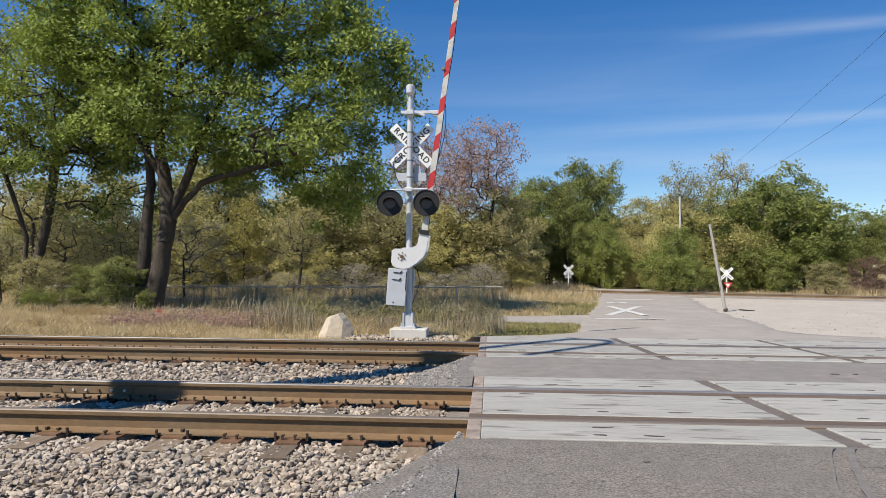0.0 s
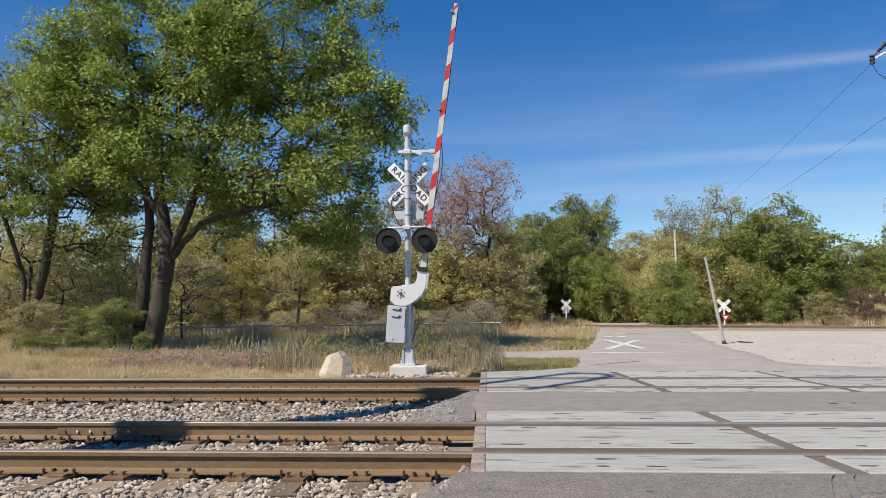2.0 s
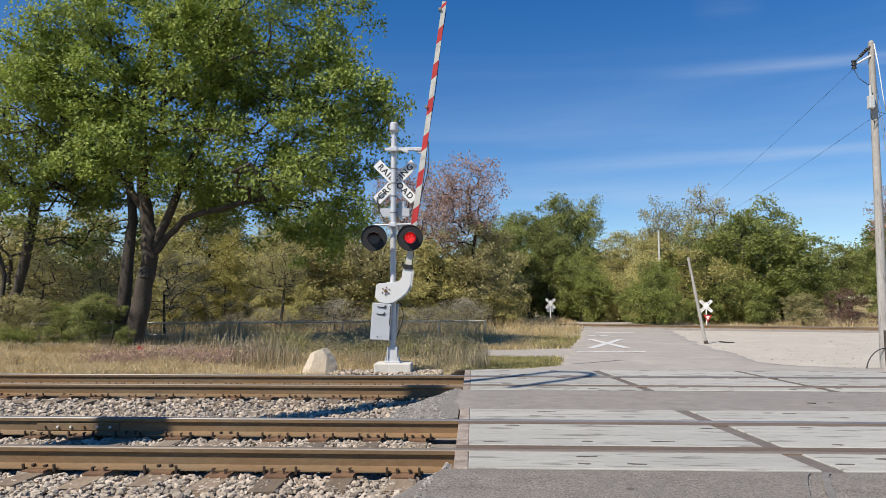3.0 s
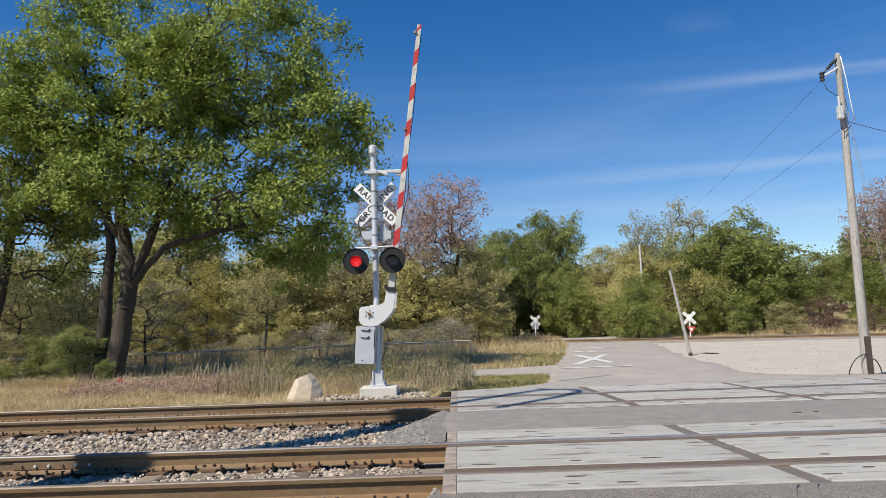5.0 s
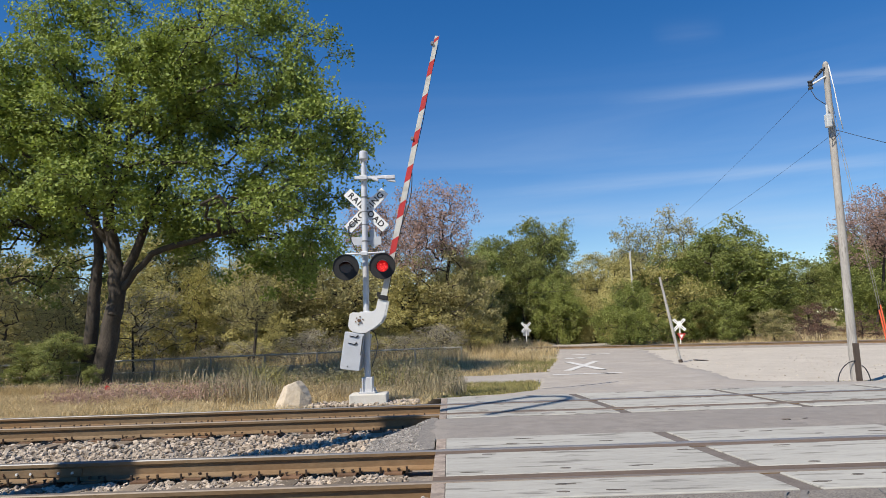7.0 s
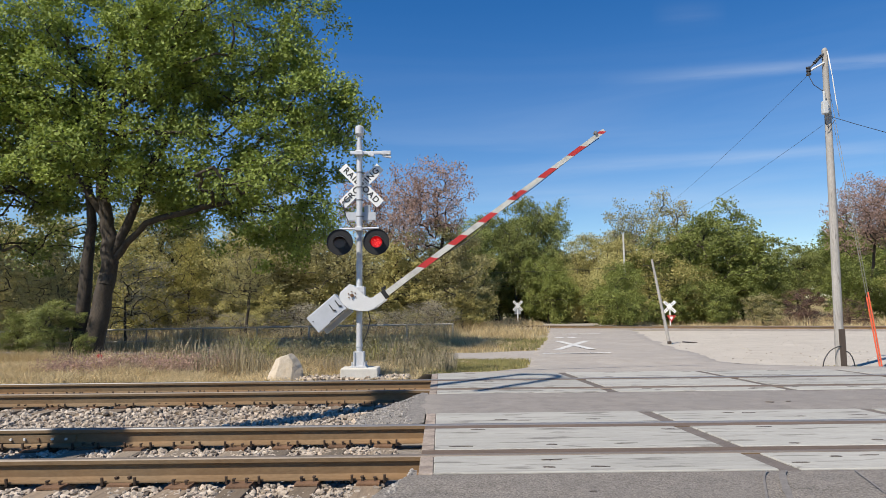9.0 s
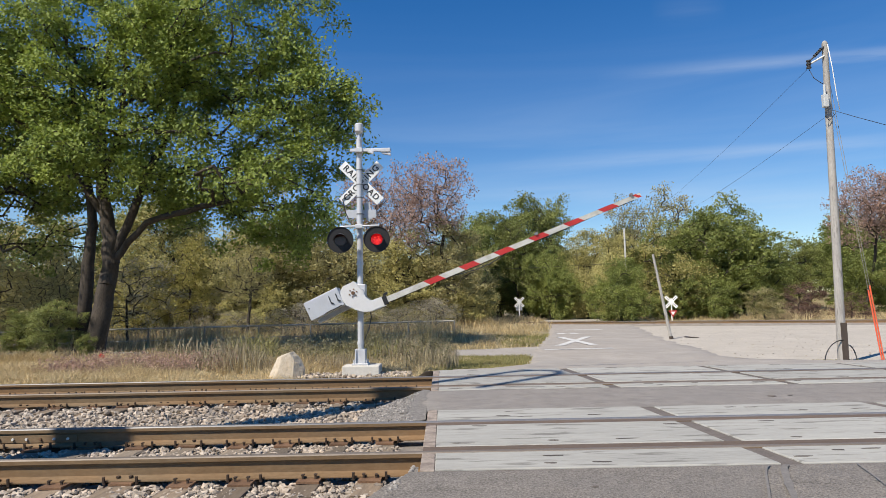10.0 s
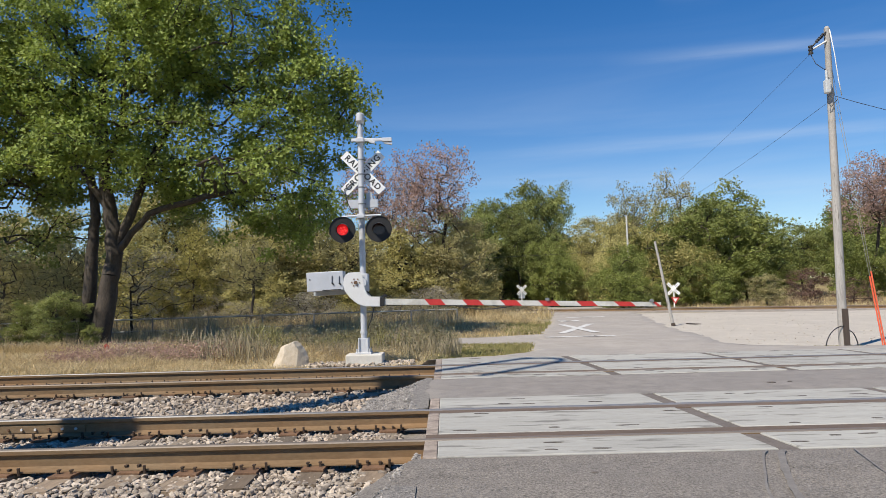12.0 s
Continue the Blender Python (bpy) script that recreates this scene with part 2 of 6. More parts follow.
M = {
    "soil": material("dry_soil", (0.16, 0.125, 0.06), (0.33, 0.27, 0.14), 0.7, 14, 0.95, bump=0.5, bump_size=0.03, stain=(0.11, 0.13, 0.04), stain_scale=0.12, coords="World", spread=0),
    "asphalt": material("worn_asphalt", (0.05, 0.043, 0.036), (0.325, 0.29, 0.25), 5, 60, 0.9, grain=0.82, bump=0.9, bump_size=0.012, stain=(0.155, 0.142, 0.13), stain_scale=0.9, coords="World", spread=0),
    "mid_asphalt": material("dusty_asphalt", (0.1, 0.09, 0.08), (0.35, 0.315, 0.28), 4, 60, 0.9, grain=0.7, bump=0.7, bump_size=0.01, stain=(0.2, 0.185, 0.17), stain_scale=0.8, coords="World", spread=0),
    "tar": material("worn_tar", (0.13, 0.12, 0.11), (0.24, 0.22, 0.2), 9, 60, 0.9, bump=0.5, bump_size=0.006, coords="World", spread=0.1),
    "far_asphalt": material("pale_asphalt", (0.225, 0.2, 0.172), (0.445, 0.402, 0.35), 1.4, 40, 0.92, grain=0.65, bump=0.5, bump_size=0.01, stain=(0.26, 0.245, 0.225), stain_scale=0.3, coords="World", spread=0),
    "gravel": material("pale_gravel", (0.275, 0.242, 0.2), (0.58, 0.53, 0.45), 1.2, 22, 0.95, grain=0.7, bump=0.6, bump_size=0.02, stain=(0.38, 0.34, 0.29), stain_scale=0.3, coords="World", spread=0),
    "ballast_bed": material("ballast_bed", (0.14, 0.12, 0.1), (0.36, 0.32, 0.28), 4, 30, 0.95, bump=1.0, bump_size=0.04, coords="World", spread=0),
    "shoulder": material("fine_gray_gravel", (0.07, 0.064, 0.057), (0.36, 0.33, 0.295), 18, 55, 0.95, grain=0.8, bump=1.0, bump_size=0.02, coords="World", spread=0),
    "stone": material("ballast_stone", (0.25, 0.203, 0.158), (0.47, 0.405, 0.325), 8, 60, 0.9, bump=0.4, bump_size=0.006, stain=(0.3, 0.22, 0.15), stain_scale=1.4, per="island", spread=0.42, coords="World"),
    "lot_stone": material("pale_gravel_stones", (0.3, 0.26, 0.215), (0.56, 0.51, 0.43), 9, 60, 0.92, bump=0.3, bump_size=0.004, per="island", spread=0.35, coords="World"),
    "chip": material("gray_stone_chips", (0.13, 0.12, 0.108), (0.33, 0.305, 0.275), 9, 60, 0.92, bump=0.3, bump_size=0.004, per="island", spread=0.45, coords="World"),
    "rail": material("rusty_rail_steel", (0.12, 0.083, 0.047), (0.225, 0.158, 0.093), 2.5, 40, 0.75, 0.1, 0.3, 0.003, stain=(0.25, 0.125, 0.045), stain_scale=0.9, stain_amount=0.5, stretch=(0.35, 1, 1), spread=0.08),
    "rail_top": material("polished_rail_head", (0.1, 0.097, 0.1), (0.19, 0.185, 0.19), 3, 60, 0.38, 0.0, 0.05, 0.001, stretch=(0.2, 1, 1), spread=0.05),
    # browner and rougher than rail_top, for rails R1 and R3
    "rail_dull": material("dull_brown_rail_head", (0.15, 0.125, 0.1), (0.25, 0.21, 0.175), 3, 60, 0.6, 0.3, 0.05, 0.001, stretch=(0.2, 1, 1), spread=0.05),
    "tie": material("weathered_tie_wood", (0.085, 0.066, 0.048), (0.29, 0.235, 0.17), 9, 60, 0.9, bump=0.8, bump_size=0.012, stain=(0.22, 0.15, 0.09), stain_scale=2.0, stretch=(1, 0.12, 1), spread=0.3),
    "rusty": material("rusty_iron", (0.09, 0.05, 0.03), (0.23, 0.13, 0.07), 14, 80, 0.85, 0.2, 0.3, 0.002, spread=0.2),
    "gouge": material("dark_gouge", (0.05, 0.042, 0.036), (0.13, 0.11, 0.095), 20, 80, 0.95, bump=0.5, bump_size=0.004, spread=0.2),
    "dark_rust": material("dark_rusted_fastening", (0.03, 0.021, 0.015), (0.09, 0.056, 0.036), 14, 80, 0.9, 0.1, 0.3, 0.002, spread=0.2),
    "panel": material("weathered_crossing_panel", (0.27, 0.262, 0.235), (0.42, 0.408, 0.365), 3.2, 45, 0.85, bump=0.5, bump_size=0.006, stain=(0.16, 0.15, 0.13), stain_scale=9, stain_amount=0.85, stain_edge=(0.56, 0.62), stretch=(0.16, 1, 1), spread=0.08),
    "filler": material("dark_joint_filler", (0.085, 0.07, 0.06), (0.17, 0.145, 0.125), 8, 60, 0.9, bump=0.4, bump_size=0.005, coords="World", spread=0.1),
    "flange": material("rusty_flangeway", (0.075, 0.055, 0.042), (0.17, 0.12, 0.085), 5, 60, 0.85, bump=0.4, bump_size=0.004, stretch=(0.2, 1, 1), spread=0.1),
    "silver": material("silver_painted_steel", (0.5, 0.51, 0.53), (0.62, 0.63, 0.65), 4, 60, 0.5, 0.25, 0.08, 0.002, stain=(0.4, 0.39, 0.38), stain_scale=3, stain_amount=0.4, spread=0.04),
    "gray_box": material("gray_painted_steel", (0.42, 0.44, 0.47), (0.5, 0.52, 0.55), 4, 60, 0.5, 0.1, 0.05, 0.002, stain=(0.36, 0.36, 0.36), stain_scale=3, stain_amount=0.35, spread=0.04),
    "white": material("white_paint", (0.7, 0.7, 0.68), (0.82, 0.82, 0.8), 5, 60, 0.55, bump=0.06, bump_size=0.002, stain=(0.6, 0.59, 0.55), stain_scale=4, stain_amount=0.35, spread=0.03),
    "plate_white": material("dulled_white_paint", (0.56, 0.56, 0.55), (0.68, 0.68, 0.67), 5, 60, 0.5, bump=0.06, bump_size=0.002, stain=(0.46, 0.45, 0.42), stain_scale=5, stain_amount=0.4, spread=0.03),
    "red": material("red_reflective_sheeting", (0.4, 0.022, 0.02), (0.52, 0.04, 0.033), 7, 60, 0.45, bump=0.03, bump_size=0.001, spread=0.06),
    "black": material("black_painted_metal", (0.006, 0.006, 0.007), (0.014, 0.014, 0.015), 8, 60, 0.7, bump=0.05, bump_size=0.001, spread=0.05),
    "lettering": material("black_lettering", (0.015, 0.015, 0.015), (0.03, 0.03, 0.03), 8, 60, 0.6, bump=0, spread=0),
    "dark_lens": material("dark_red_lens", (0.025, 0.008, 0.01), (0.05, 0.014, 0.016), 8, 60, 0.2, bump=0, spread=0),
    "concrete": material("pale_concrete", (0.46, 0.44, 0.39), (0.62, 0.59, 0.53), 5, 60, 0.9, bump=0.4, bump_size=0.006, stain=(0.4, 0.36, 0.29), stain_scale=3, spread=0.05),
    "boulder": material("tan_limestone", (0.4, 0.33, 0.24), (0.66, 0.58, 0.46), 3, 40, 0.9, bump=0.7, bump_size=0.02, stain=(0.42, 0.32, 0.2), stain_scale=2.2, spread=0),
    "bark": material("gray_brown_bark", (0.028, 0.022, 0.017), (0.095, 0.076, 0.058), 5, 40, 0.95, bump=1.0, bump_size=0.03, stretch=(1, 1, 0.25), spread=0.15),
    "pole_wood": material("weathered_pole_wood", (0.22, 0.205, 0.185), (0.45, 0.425, 0.39), 6, 50, 0.9, bump=0.5, bump_size=0.006, stain=(0.11, 0.095, 0.08), stain_scale=9, stain_amount=0.8, stain_edge=(0.6, 0.68), stretch=(1, 1, 0.16), spread=0.1),
    "dark_wood": material("creosoted_wood", (0.035, 0.027, 0.021), (0.09, 0.066, 0.052), 6, 50, 0.9, bump=0.5, bump_size=0.006, stretch=(1, 1, 0.06), spread=0.1),
    "galvanized": material("galvanized_pipe", (0.58, 0.57, 0.53), (0.76, 0.75, 0.71), 4, 50, 0.6, 0.1, 0.05, 0.001, spread=0.05),
    "wire": material("black_cable", (0.02, 0.02, 0.022), (0.04, 0.04, 0.042), 8, 60, 0.6, bump=0, spread=0),
    "orange": material("orange_guy_guard", (0.75, 0.1, 0.04), (0.85, 0.16, 0.07), 6, 60, 0.5, bump=0, spread=0.05),
    "porcelain": material("gray_transformer_paint", (0.42, 0.43, 0.42), (0.55, 0.56, 0.55), 6, 60, 0.4, bump=0, spread=0.05),
    "marking": material("worn_white_road_paint", (0.4, 0.39, 0.36), (0.72, 0.71, 0.68), 3, 40, 0.8, bump=0.1, bump_size=0.003, coords="World", spread=0),
    "dry_grass": material("dry_golden_grass", (0.46, 0.345, 0.175), (0.7, 0.585, 0.365), 0.4, 3, 0.85, bump=0, stain=(0.4, 0.29, 0.13), stain_scale=0.3, stain_amount=0.75, per="island", spread=0.35, translucent=0.38, coords="World"),
    "green_grass": material("short_green_grass", (0.2, 0.185, 0.06), (0.36, 0.325, 0.13), 0.6, 3, 0.85, bump=0, per="island", spread=0.35, translucent=0.25, coords="World"),
    "weed": material("brown_weed_stalks", (0.23, 0.18, 0.11), (0.44, 0.37, 0.25), 0.5, 3, 0.9, bump=0, stain=(0.2, 0.2, 0.08), stain_scale=0.4, per="island", spread=0.4, translucent=0.15, coords="World"),
}


def leaf_material(name, dark, light, shine=0.66):
    m = material(name, dark, light, 0.35, 2.5, shine, bump=0, per="island", spread=0.22, translucent=0.34, coords="Object")
    return m


M["leaf_green"] = leaf_material("green_leaves", (0.14, 0.17, 0.036), (0.31, 0.34, 0.09))
M["leaf_big"] = leaf_material("deep_green_leaves", (0.125, 0.172, 0.028), (0.35, 0.42, 0.08))
M["leaf_weed"] = leaf_material("dull_weed_leaves", (0.13, 0.12, 0.06), (0.27, 0.245, 0.135))
M["leaf_pale"] = leaf_material("pale_dead_weed_leaves", (0.26, 0.235, 0.17), (0.46, 0.42, 0.31))
M["arm_white"] = material("dirty_white_reflective_arm", (0.4, 0.395, 0.36), (0.62, 0.61, 0.56), 4, 50, 0.6, bump=0.1, bump_size=0.002, stain=(0.27, 0.25, 0.2), stain_scale=5, stain_amount=0.5, spread=0)
M["zinc"] = material("dull_weathered_zinc", (0.46, 0.44, 0.41), (0.66, 0.64, 0.6), 3, 40, 0.6, 0.15, bump=0.1, spread=0.05)
for worn in ("rail_top", "rail_dull", "rail"):
    M[worn].node_tree.nodes["Principled BSDF"].inputs["Specular IOR Level"].default_value = 0.28
# black paint lightened to stand for sun on the lamp hoods
M["hood"] = material("sunlit_black_paint", (0.03, 0.029, 0.032), (0.06, 0.058, 0.062), 8, 60, 0.5, bump=0.05, bump_size=0.001, spread=0.05)
M["lamp_gray"] = material("weathered_gray_lamp_shell", (0.14, 0.14, 0.145), (0.22, 0.22, 0.225), 8, 60, 0.5, bump=0.05, bump_size=0.001, spread=0.05)
M["fence_pipe"] = material("weathered_gray_fence_pipe", (0.2, 0.19, 0.165), (0.4, 0.38, 0.34), 2, 40, 0.75, 0.1, bump=0.1, spread=0.1)
M["fence_rail"] = material("pale_weathered_fence_rail", (0.34, 0.315, 0.265), (0.58, 0.54, 0.46), 1.5, 40, 0.75, 0.05, bump=0.1, stain=(0.2, 0.18, 0.14), stain_scale=0.6, spread=0.1)
M["end_strip"] = material("worn_end_strip", (0.2, 0.16, 0.125), (0.4, 0.335, 0.28), 9, 60, 0.9, bump=0.4, bump_size=0.004, stain=(0.12, 0.09, 0.075), stain_scale=7, stain_amount=0.8, stretch=(1, 1, 1), spread=0.1)
M["leaf_dark"] = leaf_material("dark_green_leaves", (0.135, 0.165, 0.042), (0.32, 0.335, 0.1))
M["leaf_bright"] = leaf_material("fresh_green_leaves", (0.165, 0.2, 0.04), (0.34, 0.37, 0.1))
M["leaf_olive"] = leaf_material("olive_leaves", (0.3, 0.275, 0.085), (0.54, 0.48, 0.19))
M["leaf_rust"] = leaf_material("rusty_brown_leaves", (0.28, 0.172, 0.13), (0.46, 0.315, 0.25))
M["leaf_red"] = leaf_material("reddish_brown_leaves", (0.12, 0.068, 0.05), (0.22, 0.13, 0.09))
M["leaf_gold"] = leaf_material("yellowing_leaves", (0.28, 0.258, 0.065), (0.48, 0.425, 0.14))
M["leaf_shrub"] = leaf_material("dull_shrub_leaves", (0.26, 0.24, 0.1), (0.46, 0.41, 0.19))
M["glow_red"] = glow("lit_red_lens", (0.9, 0.01, 0.016), 0.24)
M["glow_core"] = glow("bright_red_filaments", (1.0, 0.05, 0.035), 0.95)


# ---- building helpers ----
def box(bm, c, s, turn=(0, 0, 0), bevel=0.0):
    g = bmesh.ops.create_cube(bm, size=1.0)
    vs = g["verts"]
    m = pose(*c, *turn) @ Matrix.Diagonal((*s, 1))
    bmesh.ops.transform(bm, matrix=m, verts=vs)
    if bevel:
        es = {e for v in vs for e in v.link_edges}
        bmesh.ops.bevel(bm, geom=list(es), offset=bevel, segments=2, affect="EDGES", profile=0.5)
    return bm


def tube(bm, a, b, ra, rb=None, n=12, caps=True):
    a, b = Vector(a), Vector(b)
    rb = ra if rb is None else rb
    q = (b - a).to_track_quat("Z", "Y")
    rings = []
    for p, r in ((a, ra), (b, rb)):
        rings.append([bm.verts.new(p + q @ Vector((r * math.cos(k * math.tau / n), r * math.sin(k * math.tau / n), 0))) for k in range(n)])
    for k in range(n):
        f = bm.faces.new((rings[0][k], rings[0][(k + 1) % n], rings[1][(k + 1) % n], rings[1][k]))
        f.smooth = n > 6
    if caps:
        for ring in (rings[0][::-1], rings[1]):
            bm.faces.new([bm.verts.new(v.co) for v in ring])
    return bm


def path_tube(bm, points, r, n=6):
    """One continuous bent tube through the points."""
    pts = [Vector(p) for p in points]
    rings = []
    for i, p in enumerate(pts):
        w = (pts[min(i + 1, len(pts) - 1)] - pts[max(i - 1, 0)]).normalized()
        u = w.cross(Vector((0.31, 0.9, 0.28))).normalized()
        v = w.cross(u)
        rings.append([bm.verts.new(p + r * (math.cos(k * math.tau / n) * u + math.sin(k * math.tau / n) * v)) for k in range(n)])
    for a, b in zip(rings[:-1], rings[1:]):
        for k in range(n):
            bm.faces.new((a[k], a[(k + 1) % n], b[(k + 1) % n], b[k])).smooth = True
    bm.faces.new(rings[0][::-1])
    bm.faces.new(rings[-1])
    bmesh.ops.recalc_face_normals(bm, faces=bm.faces)
    return bm


def prism(bm, outline, y0, y1):
    """An outline in x and z, thick from y0 to y1."""
    a = [bm.verts.new((x, y0, z)) for x, z in outline]
    b = [bm.verts.new((x, y1, z)) for x, z in outline]
    bm.faces.new(a)
    bm.faces.new(b[::-1])
    n = len(a)
    for k in range(n):
        bm.faces.new((a[k], b[k], b[(k + 1) % n], a[(k + 1) % n]))
    bmesh.ops.recalc_face_normals(bm, faces=bm.faces)
    return bm


def mesh_of(name, bm, *mats):
    me = bpy.data.meshes.new(name)
    bm.to_mesh(me)
    bm.free()
    for m in mats:
        me.materials.append(m)
    return me


def part(name, bm, mat, parent, label="", at=None):
    me = bm if isinstance(bm, bpy.types.Mesh) else mesh_of(name, bm, mat)
    ob = new(name, me)
    ob.parent = parent
    if at is not None:
        ob.matrix_basis = at
    return tagged(ob, label)


def thing(name, label, category, at=None, group="", kind=""):
    ob = new(name)
    ob.empty_display_size = 0.2
    if at is not None:
        ob.matrix_basis = at
    return tagged(ob, label, category, group, kind)


def solid(name, bm, mat, label, category="", kind="", group="", at=None):
    me = bm if isinstance(bm, bpy.types.Mesh) else mesh_of(name, bm, mat)
    ob = new(name, me)
    if at is not None:
        ob.matrix_basis = at
    return tagged(ob, label, category, group, kind)


def raw_mesh(name, verts, faces, mat, smooth=False):
    """A mesh from arrays: verts (n, 3), faces (m, k)."""
    me = bpy.data.meshes.new(name)
    verts, faces = np.asarray(verts, np.float32), np.asarray(faces, np.int32)
    m, k = faces.shape
    me.vertices.add(len(verts))
    me.vertices.foreach_set("co", verts.ravel())
    me.loops.add(m * k)
    me.loops.foreach_set("vertex_index", faces.ravel())
    me.polygons.add(m)
    me.polygons.foreach_set("loop_start", np.arange(m, dtype=np.int32) * k)
    me.polygons.foreach_set("loop_total", np.full(m, k, np.int32))
    me.polygons.foreach_set("use_smooth", np.full(m, smooth, bool))
    me.materials.append(mat)
    me.update(calc_edges=True)
    me.validate()
    return me

# ---- ground, road, tracks ----
R1, R2, R3, R4 = 5.79, 7.28, 10.35, 11.83
LOW = -0.44


def ramp_at(table, v):
    xs, ys = zip(*table)
    return float(np.interp(v, xs, ys))


def ground_z(x, y):
    bank = max(0.0, min(1.0, (y - 62) / 25)) * max(0.0, min(1.0, (x - 14) / 22)) * 2.6
    return LOW + bank


def sheet(name, xs, ys, zf, mat, label, category=""):
    verts = [(x, y, zf(x, y)) for y in ys for x in xs]
    nx = len(xs)
    faces = [(j * nx + i, j * nx + i + 1, (j + 1) * nx + i + 1, (j + 1) * nx + i) for j in range(len(ys) - 1) for i in range(nx - 1)]
    return solid(name, raw_mesh(name, verts, faces, mat, True), None, label, category, "structure")


gx = [-3000, -400, -150, -80, -50] + list(range(-40, 61, 4)) + [80, 150, 400, 3000]
gy = [-3000, -300, -80, -30] + list(range(-20, 101, 4)) + [120, 160, 300, 900, 3000]
sheet("ground", gx, gy, ground_z, M["soil"], "dry grassy soil reaching the woods", "ground")

LEFT = [(-14, -1.2), (3.0, -1.15), (4.0, -0.75), (4.7, -0.4), (5.2, -0.22), (7.7, -0.2), (8.5, -0.22), (9.4, -0.22), (10.1, -0.25), (13, -0.35), (14, 0.2),
        (16, 1.2), (18, 2.3), (21, 2.9), (24, 3.3), (30, 4.6), (36, 5.8), (51, 8.3), (64, 9.6), (90, 13)]
RIGHT = [(-14, 13), (13, 13), (15, 12.6), (16.4, 11.5), (17.2, 9.3), (19, 8.1), (26, 8.9), (36, 10.8), (44, 12.7), (60, 14.8), (90, 19)]
ROAD_Z = [(-14, -0.36), (-4, -0.3), (2, -0.1), (5.0, -0.018), (13.0, -0.018), (16.5, -0.3), (19, -0.385), (90, -0.385)]


def road_z(y):
    return ramp_at(ROAD_Z, y)


def road_strip(name, y0, y1, mat, label, cols=14, step=0.35, crumble=0.07):
    rows, n = [], max(2, int((y1 - y0) / step))
    for j in range(n + 1):
        y = y0 + (y1 - y0) * j / n
        xl = ramp_at(LEFT, y) + crumble * noise.noise((y * 2.3, 1.7, 0)) * 2
        xr = ramp_at(RIGHT, y) + crumble * noise.noise((y * 1.9, 7.7, 0)) * 2
        row = [(xl - 0.25, y, road_z(y) - 0.16)]
        for i in range(cols + 1):
            x = xl + (xr - xl) * (i / cols) ** 1.5
            row.append((x, y, road_z(y) + 0.008 * noise.noise((x * 0.8, y * 0.8, 3))))
        row.append((xr + 0.25, y, road_z(y) - 0.16))
        rows.append(row)
    k = len(rows[0])
    verts = [v for r in rows for v in r]
    faces = [(j * k + i, j * k + i + 1, (j + 1) * k + i + 1, (j + 1) * k + i) for j in range(n) for i in range(k - 1)]
    return solid(name, raw_mesh(name, verts, faces, mat, True), None, label, "road", "structure")


road_strip("road_1", -14, 5.16, M["asphalt"], "gray asphalt approach with worn aggregate")
road_strip("road_2", 8.08, 9.93, M["mid_asphalt"], "gray asphalt strip between the two tracks")
road_strip("road_3", 12.93, 90, M["far_asphalt"], "pale worn asphalt road leading to the woods", crumble=0.2)


def patch(name, outline, z, mat, label, category, rough=0.25, crown=0.0):
    """A flat area with an uneven edge: its outline is cut finer and jittered."""
    pts = []
    n = len(outline)
    for k in range(n):
        a, b = Vector(outline[k]), Vector(outline[(k + 1) % n])
        steps = max(1, int((b - a).length / 0.7))
        for s in range(steps):
            p = a.lerp(b, s / steps)
            d = noise.noise((p.x * 0.9, p.y * 0.9, 5.1)) * rough
            pts.append((p.x + d, p.y + d, z))
    bm = bmesh.new()
    bm.faces.new([bm.verts.new(p) for p in pts])
    bmesh.ops.recalc_face_normals(bm, faces=bm.faces)
    return solid(name, bm, mat, label, category, "structure")


patch("gravel_lot", [(9.0, 17.6), (11.5, 16.6), (22, 17), (44, 22), (40, 33), (27, 40.5), (13.0, 46), (12.2, 42), (9.6, 30), (8.5, 25), (8.0, 20)], -0.415, M["gravel"], "pale crushed gravel lot beside the road", "ground")
patch("side_path", [(3.4, 20.8), (3.6, 26.0), (1.5, 25.0), (-6, 26), (-20, 29), (-20, 27), (-6, 23.2), (0.8, 21.8)], -0.405, M["far_asphalt"], "pale asphalt side path branching off the road", "road", 0.15)

# ballast bed under both tracks, open where the road crosses
PROFILE = [(3.6, LOW - 0.02), (4.35, -0.3), (4.9, -0.255), (13.0, -0.255), (13.5, -0.32), (14.2, LOW - 0.02)]
for nm, x0, x1 in (("ballast_bed_1", -70, -0.1), ("ballast_bed_2", 12.4, 70)):
    xs = list(np.linspace(x0, x1, 60))
    verts = [(x, y, z) for x in xs for y, z in PROFILE]
    k = len(PROFILE)
    faces = [(i * k + j, (i + 1) * k + j, (i + 1) * k + j + 1, i * k + j + 1) for i in range(len(xs) - 1) for j in range(k - 1)]
    solid(nm, raw_mesh(nm, verts, faces, M["ballast_bed"], True), None, "gray crushed stone bed under the tracks", "ballast", "structure")


